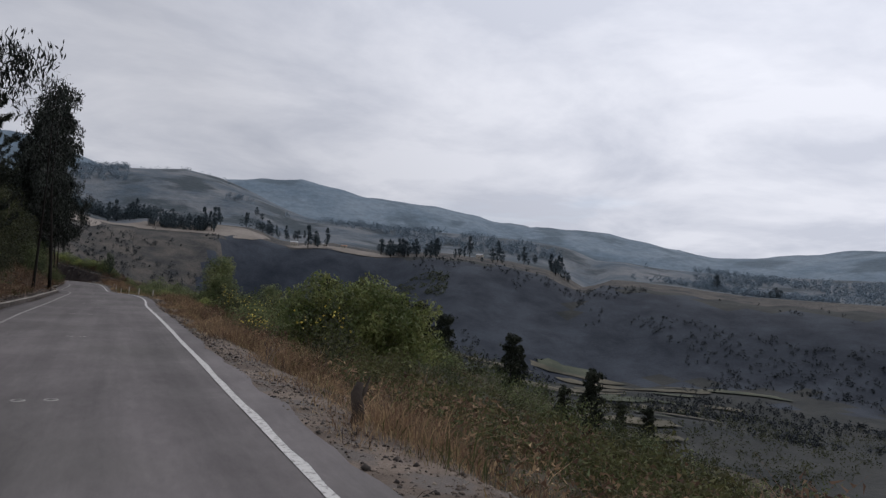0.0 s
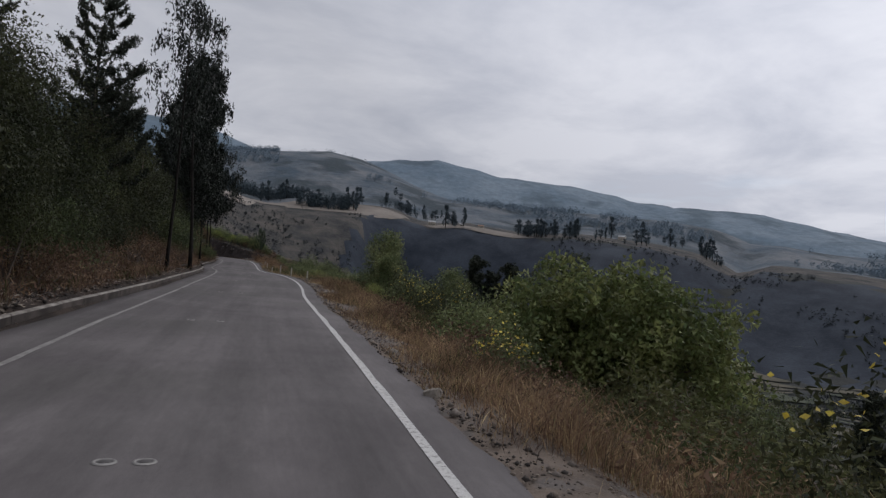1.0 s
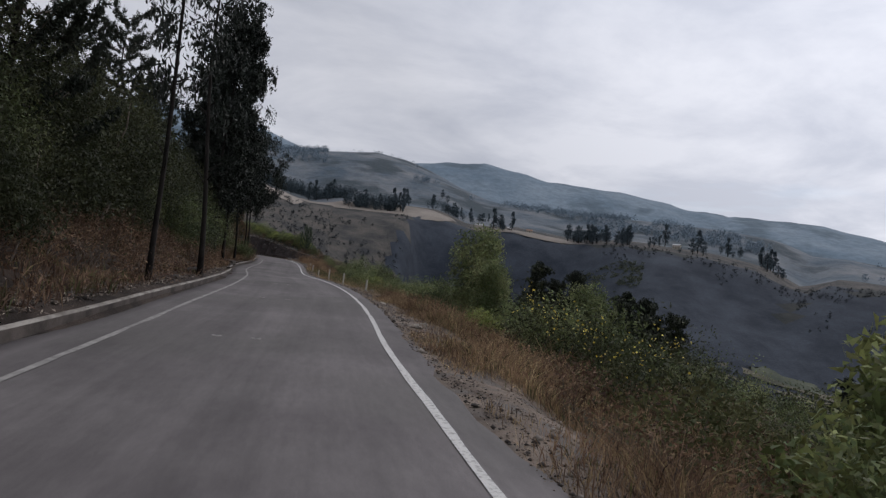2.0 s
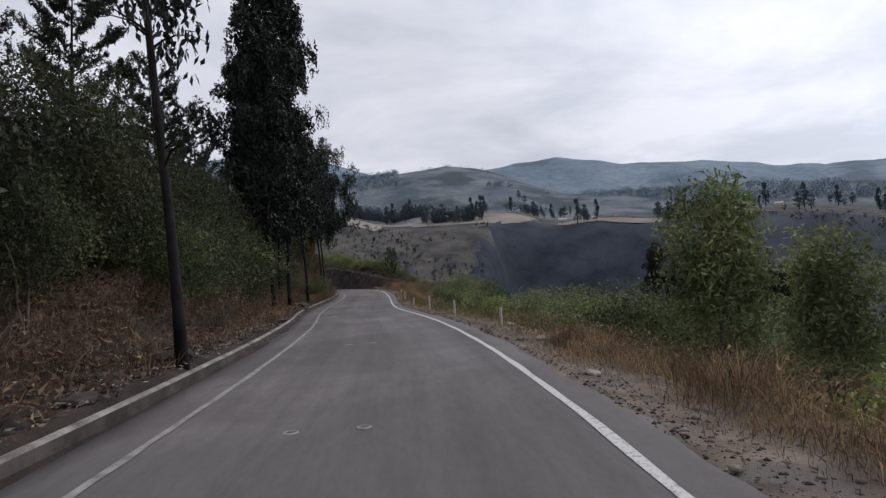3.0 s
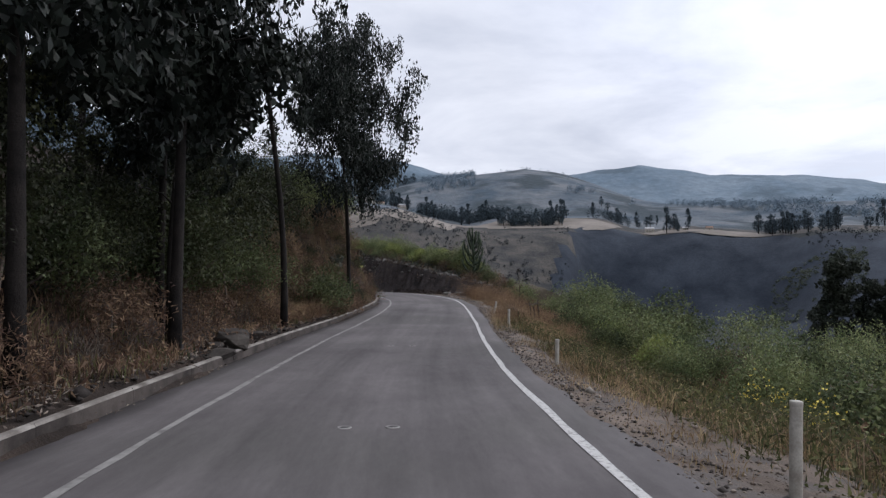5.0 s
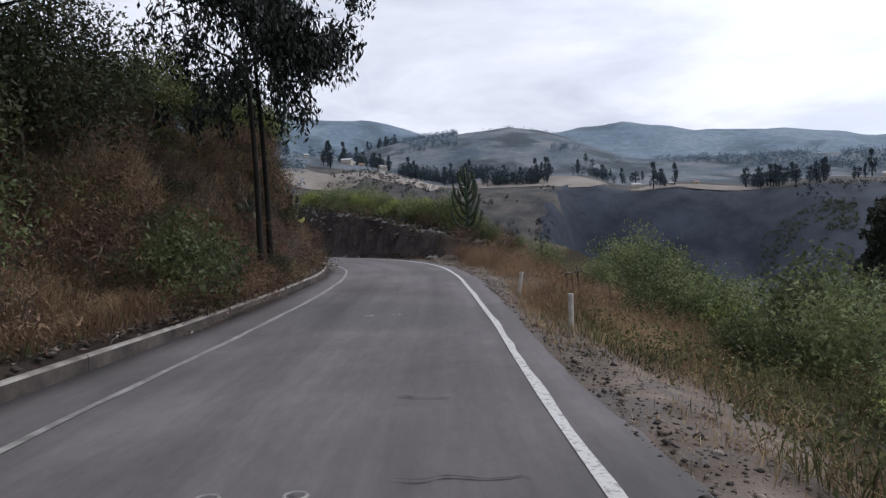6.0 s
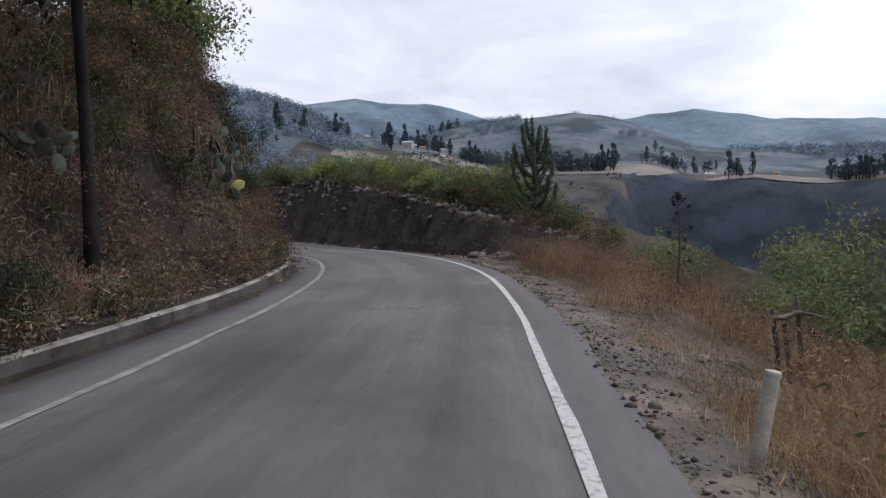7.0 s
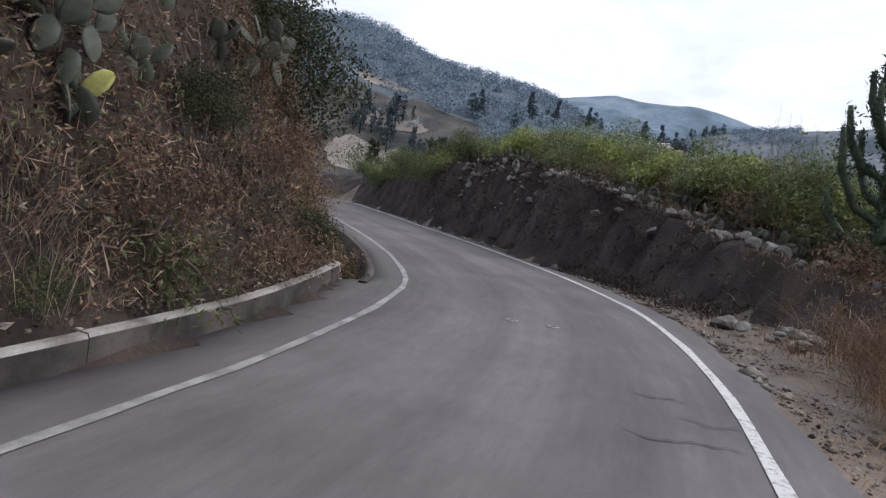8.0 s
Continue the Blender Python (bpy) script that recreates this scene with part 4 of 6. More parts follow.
def finger_plant(seed):
    """Tall shrub with upright bristly finger-like branches."""
    rng = np.random.default_rng(seed)
    root = thing("candelabra_plant", 0, 0, 0, "tall dark spiny plant with upright finger branches", "plant")

    def finger(path, r):
        n = len(path)
        v = tube(path, r, 7)
        bristle = []
        for s in rng.uniform(0, 1, int(200 * n / 6)):
            c = np.array([np.interp(s, np.linspace(0, 1, n), path[:, k]) for k in range(3)])
            bristle.append(c + rng.normal(0, 1, 3) * np.interp(s, np.linspace(0, 1, n), r) * 0.9)
        return v, leaves(rng, np.array(bristle), 0.12, 0.035, -0.4)

    t = np.linspace(0, 1, 8)
    stem = np.column_stack([0.1 * np.sin(4 * t), 0.08 * np.sin(3 * t), 4.2 * t - 0.2])
    a, b = finger(stem, 0.13 * (1.1 - 0.7 * t))
    part("stem", quads("stem", *join([a, b]), [SPINY]), root)
    for k in range(18):
        f = 0.1 + 0.66 * k / 18
        ang = k * 2.4
        base = np.array([0.05, 0.03, 4.2 * f])
        out = (1.1 - 0.95 * f) * rng.uniform(0.7, 1.15)
        rise = rng.uniform(0.9, 1.5) * (1.25 - 0.6 * f)
        p = np.array([base, base + [math.cos(ang) * out * 0.55, math.sin(ang) * out * 0.55, 0.18 * rise], base + [math.cos(ang) * out * 0.9, math.sin(ang) * out * 0.9, 0.55 * rise], base + [math.cos(ang) * out, math.sin(ang) * out, rise]])
        u = np.linspace(0, 1, 7)
        p = np.column_stack([np.interp(u, np.linspace(0, 1, 4), p[:, c]) for c in range(3)])
        a, b = finger(p, 0.062 * (0.75 + 0.6 * np.sin(2.4 * u + 0.3)) * (1.05 - 0.35 * u))
        part("branch", quads("branch", *join([a, b]), [SPINY]), root)
    return root


def far_tree(seed, height, slim):
    rng = np.random.default_rng(seed)
    root = thing("distant_tree", 0, 0, 0, "dark distant eucalyptus standing by the fields", "tree", "trees across the valley")
    part("trunk", quads("trunk", *tube([(0, 0, -1), (0.1, 0, height * 0.5), (0, 0.1, height * 0.9)], [0.4, 0.28, 0.06], 5), [BARK]), root)
    c = []
    for k in range(26):
        z = rng.uniform(0.22, 0.98)
        w = slim * height * (0.25 + 0.75 * math.sin(math.pi * min(1, 0.15 + 0.8 * z))) * rng.uniform(0.6, 1.2)
        a = rng.uniform(0, 6.3)
        p = np.array([math.cos(a) * 0.55 * w, math.sin(a) * 0.55 * w, z * height])
        c.append(p + cloud(rng, 22, [0.2 * w + 0.15, 0.2 * w + 0.15, 0.05 * height]))
    part("crown", quads("crown", *leaves(rng, np.concatenate(c), 0.05 * height + 0.25, 0.04 * height + 0.15, 0.1, three=True), [HAZY_FAR_LEAF]), root)
    return root


def put(proto, x, y, z=None, turn=0.0, size=1.0, tall=1.0, sink=0.05):
    return copy_thing(proto, Matrix.Translation((x, y, (gz(x, y) if z is None else z) - sink)) @ Matrix.Rotation(turn, 4, "Z") @ Matrix.Diagonal((size, size, size * tall, 1)))


def settle(proto, x, y, turn=0.0, size=1.0, tall=1.0, sink=0.05, z=None):
    """Stands the first of a kind at its own place."""
    proto.location = (x, y, (gz(x, y) if z is None else z) - sink)
    proto.rotation_euler = (0, 0, turn)
    proto.scale = (size, size, size * tall)
    return proto


PLACED = set()


THICKET = {"dark thicket": [], "green thicket": [], "olive thicket": []}


def plant(proto, x, y, turn=0.0, size=1.0, tall=1.0, z=None):
    if isinstance(proto, str):
        return THICKET[proto].append((x, y, turn, size, tall))
    if proto.name not in PLACED:
        PLACED.add(proto.name)
        # unscaled, so that its copies take their own size
        return settle(proto, x, y, turn, 1.0, 1.0, z=z)
    return put(proto, x, y, z, turn, size, tall)


rnd = random.Random(11)

# ---- trees by the road ----
TALL_A = eucalyptus(3, 20.0, 5.5, 1.9, 24, 5, 140, 0.13, leaf=(0.25, 0.115), clump=0.3)
TALL_B = eucalyptus(8, 19.3, 5.0, 1.7, 22, 5, 140, 0.125, leaf=(0.25, 0.115), clump=0.3)
THIN = eucalyptus(21, 15.2, 6.2, 1.6, 13, 3, 52, 0.105, droop=0.9, lean=(-0.03, 0.012), leaf=(0.24, 0.085), bend=0.03, stubs=6)
HANGING = eucalyptus(14, 14.6, 6.0, 2.3, 15, 7, 130, 0.1, droop=0.95, leaf=(0.23, 0.08), clump=0.34, lean=(-0.028, 0.0))
OVERHANG = eucalyptus(33, 9.0, 4.6, 2.0, 16, 8, 120, 0.14, droop=1.1, leaf=(0.25, 0.05))
plant(TALL_A, -4.95, 79.6, 0.4)
plant(TALL_B, -4.8, 84.0, 2.0)
plant(TALL_A, -6.3, 86.5, 3.3, 0.8)
plant(TALL_B, -6.8, 82.0, 4.1, 0.75)
plant(THIN, -2.02, 54.3, 0.0)
plant(THIN, -2.45, 48.0, 2.6, 0.8, 1.15)
plant(THIN, -4.6, 91.2, 1.2, 1.05)
plant(THIN, -5.6, 85.6, 5.0, 0.9)
plant(HANGING, -4.93, 104.5, 0.0, z=0.15)
plant(HANGING, -4.4, 101.6, 0.5, 0.92, z=0.05)
plant(OVERHANG, -3.9, 23.6, 0.5)
PINE_A, PINE_B = pine(4, 10.2, 2.5), pine(9, 10.2, 3.0)
plant(PINE_A, -5.5, 46.0, 0.2)
plant(PINE_B, -8.6, 65.4, 1.0)
for x, y, s in ((-10.0, 76.5, 1.0), (-8.8, 93, 0.9), (-12.0, 84, 1.0), (-13.5, 95, 1.1), (-7.4, 89.6, 0.95), (-9.8, 97.5, 1.0), (-7.0, 37.5, 0.72), (-8.0, 57, 0.72)):
    plant(rnd.choice((PINE_A, PINE_B)), x, y, rnd.uniform(0, 6), s)

# ---- shrubs ----
PEARS = ((-5.6, 109.75, 1.05), (-5.25, 108.9, 1.0), (-5.75, 110.8, 1.1), (-6.9, 113.4, 1.15), (-7.4, 114.4, 1.1), (-6.45, 112.4, 1.0), (-5.75, 104.4, 0.95), (-5.25, 107.9, 1.1), (-6.3, 111.4, 1.1))
def brush(seed, radius, height, stems, mat, label, name="dry_brush", group="dry brush", thick=0.007):
    """Leafless twiggy bush: many thin bent stems from one foot, some forked."""
    rng = np.random.default_rng(seed)
    root = thing(name, 0, 0, 0, label, "shrub", group)
    out = []
    for _ in range(stems):
        a, r = rng.uniform(0, 2 * math.pi), radius * math.sqrt(rng.uniform(0.05, 1))
        foot = np.array([rng.normal(0, 0.2 * radius), rng.normal(0, 0.2 * radius), -0.1])
        tip = np.array([math.cos(a) * r, math.sin(a) * r, height * rng.uniform(0.45, 1.0)])
        path = limb_path(rng, foot, tip, 0.12 * height, 4)
        out.append(tube(path, thick * np.array([1.3, 1.0, 0.75, 0.35]), 3, False))
        for _ in range(1):
            s = rng.uniform(0.4, 0.9)
            base = foot + (tip - foot) * s
            base[2] += 0.12 * height * math.sin(math.pi * s)
            end = base + rng.normal(0, 0.28 * radius, 3) + np.array([0, 0, 0.18 * height])
            out.append(tube([base, (base + end) / 2 + rng.normal(0, 0.02, 3), end], thick * np.array([0.7, 0.5, 0.25]), 3, False))
    tagged(part("brushwood", quads("brushwood", *join(out), [mat]), root), kind="stuff")
    return root


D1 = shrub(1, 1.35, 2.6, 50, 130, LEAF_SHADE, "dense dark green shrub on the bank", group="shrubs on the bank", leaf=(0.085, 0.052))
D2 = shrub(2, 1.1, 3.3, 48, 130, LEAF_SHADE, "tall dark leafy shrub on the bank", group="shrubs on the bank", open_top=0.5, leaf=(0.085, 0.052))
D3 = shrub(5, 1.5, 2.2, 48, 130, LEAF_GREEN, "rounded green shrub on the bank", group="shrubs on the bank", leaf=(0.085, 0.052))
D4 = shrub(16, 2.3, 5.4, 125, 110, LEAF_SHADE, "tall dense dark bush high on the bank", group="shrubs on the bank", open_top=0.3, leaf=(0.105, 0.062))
DB = shrub(15, 1.0, 1.3, 28, 50, BRACKEN, "dead reddish-brown bracken on the bank", "dead_bracken", (0.13, 0.03), 0, "dead bracken on the bank", 0.3)
L1, L2, L3 = "dark thicket", "green thicket", "olive thicket"
G1 = shrub(6, 1.3, 2.0, 44, 84, LEAF_SLOPE, "green shrub on the slope below the road", leaf=(0.105, 0.065))
G2 = shrub(7, 1.0, 1.5, 40, 80, LEAF_LIGHT, "light yellowish-green shrub on the slope", leaf=(0.13, 0.085))
G3 = shrub(8, 1.2, 1.9, 42, 84, LEAF_GREEN, "dark green shrub on the slope below the road", leaf=(0.105, 0.065))
W1 = shrub(18, 0.9, 0.9, 20, 32, WEED, "low weedy green bush beside the verge", "weedy_bush", (0.13, 0.06), 0, "weedy bushes below the verge", 0.6)
W2 = shrub(19, 0.8, 0.8, 20, 32, BRACKEN, "low withered brown bush beside the verge", "withered_bush", (0.13, 0.05), 0, "withered bushes", 0.6)
Y1 = shrub(9, 0.75, 1.35, 30, 44, LEAF_GREEN, "yellow-flowering shrub beside the verge", "flowering_shrub", (0.09, 0.045), 7, "flowering shrubs")
Y2 = shrub(10, 0.9, 2.0, 26, 44, LEAF_SHADE, "tall loose shrub with yellow flowers", "flowering_shrub", (0.1, 0.05), 3, "flowering shrubs", 0.8)
BIG = shrub(12, 4.0, 5.5, 250, 130, LEAF_BUSH, "large spreading green bush below the verge", leaf=(0.22, 0.135), group="large bushes", stems=7)
WISPY = shrub(13, 1.3, 4.7, 70, 110, LEAF_SLOPE, "tall wispy pepper tree below the verge", "pepper_tree", (0.2, 0.075), 0, "large bushes", 0.5, 5)
TWIGGY = brush(51, 0.8, 1.3, 30, TWIG, "leafless grey-brown twiggy brush on the bank")
VINE = brush(54, 0.9, 0.7, 28, DRY_DARK, "tangle of pale dry creepers on the steep bank", "dry_creeper", "dry creepers on the bank", 0.009)
SAPLING = brush(55, 0.28, 0.6, 4, LITTER, "small pale dead sapling at the edge of the verge", "dead_sapling", "", 0.011)
settle(SAPLING, 4.4, 16.2)
STALKS = brush(52, 0.5, 1.0, 22, DRY, "dead pale stalks standing in the dry grass", "dead_stalks", "dead stalks", 0.006)

# bank side, from the kerb's shelf up the slope
for i in range(124):
    y = 14 + 84 * (i + rnd.random()) / 124
    st = station_at(0, y)
    back = rnd.uniform(1.7, 4.2) if i % 2 else rnd.uniform(3.6, 9.5)
    p, _ = road_place(st, -(3.2 + back))
    if y > 76 and back < 2.6 or 50 < y < 66 and back < 2.2 or y > 86 and back > 5:
        continue
    near = 0.75 if back < 3 else 1.15
    kind = (D1, D2, D3, D1)[i // 2 % 4] if back < 4.6 else (L1, L2, L1)[i % 3]
    plant(kind, p.x, p.y, rnd.uniform(0, 6.3), near * rnd.uniform(0.75, 1.2), rnd.uniform(0.9, 1.3))
for i in range(78):
    y = 12 + 104 * (i + rnd.random()) / 78
    back = rnd.uniform(1.0, 3.6) if y < 97 else rnd.uniform(1.2, 2.6)
    p, _ = road_place(S(y) if y < 108 else S(108) + (y - 108), -(3.2 + back))
    plant((DB, TWIGGY, DB)[i % 3], p.x, p.y, rnd.uniform(0, 6.3), rnd.uniform(0.6, 1.05) * (0.7 if y > 97 else 1.0))
for i in range(20):
    y = 87 + 20 * (i + rnd.random()) / 20
    p, _ = road_place(S(y), -(3.2 + rnd.uniform(2.4, 5.6)))
    if math.hypot(p.x + 5.0, p.y - 104.5) > 1.3 and p.x > -7.5:
        plant((D3, G1, D3, G2)[i % 4], p.x, p.y, rnd.uniform(0, 6), rnd.uniform(0.5, 0.85))
# brush on the face of the steep bank
for i in range(340):
    st = S(96) + (S_DITCH + 11 - S(96)) * (i + rnd.random()) / 340
    p, _ = road_place(st, -(3.15 + 3.1 * rnd.random()))
    if math.hypot(p.x + 4.7, p.y - 104.2) < 0.6 or any(math.hypot(p.x - a, p.y - b) < 0.55 for a, b, _ in PEARS):
        continue
    plant((DB, TWIGGY, W1, VINE, TWIGGY, W2, VINE, DB, G3, TWIGGY)[i % 10], p.x, p.y, rnd.uniform(0, 6.3), rnd.uniform(0.35, 0.75) * (0.55 if i % 10 == 8 else 1.0))
for i in range(110):
    st = S(96) + (S_DITCH + 11 - S(96)) * (i + rnd.random()) / 110
    p, _ = road_place(st, -(3.3 + 2.6 * rnd.random()))
    if math.hypot(p.x + 4.7, p.y - 104.2) > 0.7 and not any(math.hypot(p.x - a, p.y - b) < 0.6 for a, b, _ in PEARS):
        plant((DB, W2, D1, DB, W1, DB)[i % 6], p.x, p.y, rnd.uniform(0, 6.3), rnd.uniform(0.5, 0.85) * (0.5 if i % 6 == 2 else 1.0))
for x, y, s in ((-7.0, 72.5, 2.0), (-7.4, 67.0, 1.8), (-8.2, 77.0, 1.9), (-6.4, 62.5, 1.5), (-8.5, 57.0, 1.9), (-7.5, 41.0, 1.7), (-7.0, 34.0, 1.5), (-7.2, 27.0, 1.5), (-6.2, 37.5, 1.3), (-5.8, 31.0, 1.2), (-6.6, 44.0, 1.3)):
    plant(D1 if s < 1.7 else D4, x, y, rnd.uniform(0, 6), s if s < 1.7 else s / 2, 1.1)
for x, y, s, pr in ((-5.3, 52.0, 1.5, D2), (-4.8, 46.6, 1.35, D1), (-5.6, 57.4, 1.55, D2), (-6.6, 50.0, 1.75, D2), (-5.0, 62.6, 1.35, D3), (-6.7, 58.2, 1.75, D2), (-7.4, 62.5, 2.0, D2), (-6.0, 67.8, 1.5, D2), (-5.7, 72.4, 1.6, D3), (-5.2, 40.2, 1.35, D1), (-5.6, 35.6, 1.4, D2), (-5.4, 30.4, 1.4, D1), (-6.6, 36.0, 2.1, D2), (-7.4, 41.5, 2.2, D2), (-6.4, 31.5, 1.9, D2), (-6.0, 45.4, 1.7, D3), (-8.2, 46.5, 2.1, D1), (-6.9, 77.6, 1.7, D3), (-6.8, 87.6, 1.35, D1), (-6.3, 91.6, 1.15, D3), (-7.6, 93.8, 1.5, D1), (-7.0, 97.4, 1.2, D2), (-8.6, 90.0, 1.2, D3)):
    plant(pr if s < 1.7 else D4, x, y, rnd.uniform(0, 6), s if s < 1.7 else s / 2)
# crown of the steep bank and round the bend
for x, y, s, pr in ((-6.9, 110.6, 1.0, G1), (-8.4, 112.6, 0.8, G2), (-8.2, 110.0, 1.1, D3), (-9.2, 117.2, 1.2, D2), (-8.2, 115.0, 0.9, D1), (-9.6, 108.5, 1.0, D1), (-9.2, 103.0, 0.9, D3), (-10.5, 113.0, 1.3, D3), (-11.5, 117.5, 1.2, L1)):
    plant(pr, x, y, rnd.uniform(0, 6), s)
plant(G2, -7.6, 110.6, 1.0, 1.3)
# below the right-hand verge
plant(BIG, 13.6, 36.1, 0.5)
plant(WISPY, 9.6, 57.6, 0.4)
plant(WISPY, 12.5, 52.0, 2.0, 0.75)
plant(WISPY, 8.6, 52.2, 3.0, 0.62)
for x, y, s, pr in ((6.7, 28.4, 0.9, Y1), (6.9, 20.3, 0.65, Y2), (8.2, 46.5, 1.15, Y2), (9.5, 44.5, 1.0, Y2), (10.2, 43.0, 1.1, Y2), (8.6, 44.2, 0.9, Y2), (9.2, 47.5, 1.1, G1), (10.5, 46.0, 1.3, G3), (8.6, 41.5, 0.75, Y2), (7.6, 33.0, 1.0, G1), (6.6, 36.5, 0.6, W2), (6.8, 41.0, 0.7, W2), (7.4, 49.0, 0.7, G2), (9.4, 62.5, 1.2, G3), (8.4, 65.5, 1.0, G1), (7.4, 70.0, 0.8, G1), (6.6, 74.0, 0.8, G2), (10.5, 70.0, 1.5, G3), (12.5, 79.0, 1.8, G3), (11.0, 84.0, 1.5, G1), (7.2, 83.0, 0.8, Y1), (8.0, 86.5, 0.9, Y1), (9.4, 89.0, 1.0, G1), (7.6, 93.0, 0.9, G2), (8.4, 97.0, 1.2, G1), (7.0, 101.0, 1.1, G1), (6.0, 108.0, 0.8, G1), (7.8, 106.5, 1.3, G3), (8.6, 112.0, 1.3, G1), (10.5, 102.0, 1.6, G3), (4.8, 112.5, 0.7, G1)):
    plant(pr, x, y, rnd.uniform(0, 6), s, rnd.uniform(0.9, 1.15))
for i in range(60):
    y = rnd.uniform(8, 70)
    back = 6.5 + 34 * rnd.random() ** 1.4
    p, _ = road_place(station_at(0.5, min(y, 112)), 2.7 + back)
    if math.hypot(p.x - 13.6, p.y - 36.1) < 6 or (p.y < 50 and back < 16):
        continue
    kind = (G1, G3, G1, G3, G2)[i % 5] if back < 13 else (L2, L1)[i % 2]
    plant(kind, p.x, y if y > 112 else p.y, rnd.uniform(0, 6), rnd.uniform(0.6, 1.1) * (1 + back / 45), rnd.uniform(0.85, 1.15))
# belt of bushes along the shoulder of the slope
for i in range(70):
    y = 60 + 74 * (i + rnd.random()) / 70
    back = 7.5 + 28 * rnd.random() ** 1.1
    p, _ = road_place(S(min(y, 108)), 2.7 + back)
    kind = (G1, G3, G1, G2)[i % 4] if back < 13 else (L3, L2, L3)[i % 3]
    plant(kind, p.x, p.y + max(0, y - 108), rnd.uniform(0, 6), rnd.uniform(0.85, 1.3) * (1 + back / 60), rnd.uniform(0.85, 1.1))
for i in range(44):
    p, _ = road_place(S(14 + 94 * (i + rnd.random()) / 44), 2.7 + rnd.uniform(33, 44))
    plant((L3, L1, L2)[i % 3], p.x, p.y, rnd.uniform(0, 6), rnd.uniform(1.0, 1.9), rnd.uniform(0.85, 1.1))
# low growth on the slope beside the verge
for i in range(120):
    y = 8 + 52 * (i + rnd.random()) / 120
    back = 2.4 + 10 * rnd.random() ** 1.2
    p, _ = road_place(S(y), 2.9 + back)
    kind = (W1, W2, W1, W1, STALKS, W1)[i % 6] if back > 3.6 else (W2, STALKS, STALKS, W1)[i % 4]
    plant(kind, p.x, p.y, rnd.uniform(0, 6), rnd.uniform(0.55, 1.15) * (1 + back / 30), rnd.uniform(0.7, 1.1))
for i in range(60):
    y = 60 + 50 * (i + rnd.random()) / 60
    back = 2.6 + 9 * rnd.random()
    p, _ = road_place(S(min(y, 108)), 2.9 + back)
    plant((W1, STALKS, STALKS, W2)[i % 4], p.x, p.y, rnd.uniform(0, 6), rnd.uniform(0.5, 1.0), rnd.uniform(0.7, 1.1))
for i in range(22):
    p, _ = road_place(S(91 + 19 * (i + rnd.random()) / 22), 2.1 + rnd.uniform(4.4, 8.2))
    plant((G1, G3, D3, G1, G2)[i % 5], p.x, p.y, rnd.uniform(0, 6), rnd.uniform(0.55, 0.9))
# over the cut bank on the outside of the bend
for i in range(50):
    st = S_CUT + 5 + 25 * (i + rnd.random()) / 50
    back = rnd.uniform(2.9 if st < S_CUT + 16 else 2.2, 5.8)
    p, _ = road_place(st, 2.0 + EDGE_GAP + back)
    plant((G2, G1, G2, G1, G2)[i % 5], p.x, p.y, rnd.uniform(0, 6), rnd.uniform(0.55, 0.9))
plant(G1, 0.6, 122.8, 0.4, 0.95)
plant(G2, 1.6, 122.4, 1.4, 0.75)
plant(G1, 2.3, 120.6, 2.4, 0.6)
plant(W2, 1.3, 119.0, 2.4, 0.8)
for x, y, s, pr in ((1.9, 119.4, 0.7, W2), (2.6, 119.0, 0.8, W1)):
    plant(pr, x, y, rnd.uniform(0, 6), s)
# bushes on both sides of the road beyond the bend
for i in range(30):
    st = S_CUT + 20 + 24 * (i + rnd.random()) / 30
    p, _ = road_place(st, 2.0 + EDGE_GAP + rnd.uniform(0.9, 3.4))
    plant((G1, D3, G3, G2)[i % 4], p.x, p.y, rnd.uniform(0, 6), rnd.uniform(0.5, 0.95))
    p, _ = road_place(st + 1.0, -(3.2 + rnd.uniform(0.7, 3.6)))
    plant((D3, DB, G1, D1)[i % 4], p.x, p.y, rnd.uniform(0, 6), rnd.uniform(0.5, 1.0))
settle(brush(53, 0.7, 2.6, 60, TWIG, "bare pale-twigged tree above the cut bank", "bare_tree", "", 0.006), 0.2, 123.2)
# uphill beyond the bend and on the hill behind the cut
for i in range(34):
    a = radians(-rnd.uniform(24, 44))
    r = rnd.uniform(32, 110)
    x, y = 0.2 + math.sin(a) * r, 106 + math.cos(a) * r
    _, off, _, _ = locate([x], [y])
    if abs(off[0]) > 5:
        plant((L1, L2)[i % 2], x, y, rnd.uniform(0, 6), rnd.uniform(0.9, 1.7))
for i in range(16):
    a, r = radians(-27 - 10 * rnd.random()), rnd.uniform(19, 34)
    x, y = 0.05 + math.sin(a) * r, 106.4 + math.cos(a) * r
    _, off, _, _ = locate([x], [y])
    if abs(off[0]) > 3.9:
        plant((D3, G1, D1)[i % 3], x, y, rnd.uniform(0, 6), rnd.uniform(0.6, 1.0))
TALL_DARK = eucalyptus(41, 11, 1.5, 1.3, 22, 6, 60, 0.14, droop=0.2, leaf=(0.3, 0.14), mat=LEAF_PINE)
plant(TALL_DARK, -36, 174.4, 0.0)
for x, y, s in ((-33, 168, 0.6), (-39, 166, 0.5), (49, 157, 1.8), (53, 155, 1.5), (56, 151, 1.7), (72, 160, 2.1), (76, 163, 1.9), (68, 157, 1.7), (80, 165, 2.3), (75, 154, 1.6), (84, 160, 2.0), (49, 74, 0.8), (103, 103, 1.0), (99, 107, 0.75), (42, 50, 0.65), (45, 58, 0.55), (60, 88, 0.75)):
    plant(TALL_DARK, x, y, rnd.uniform(0, 6), s)

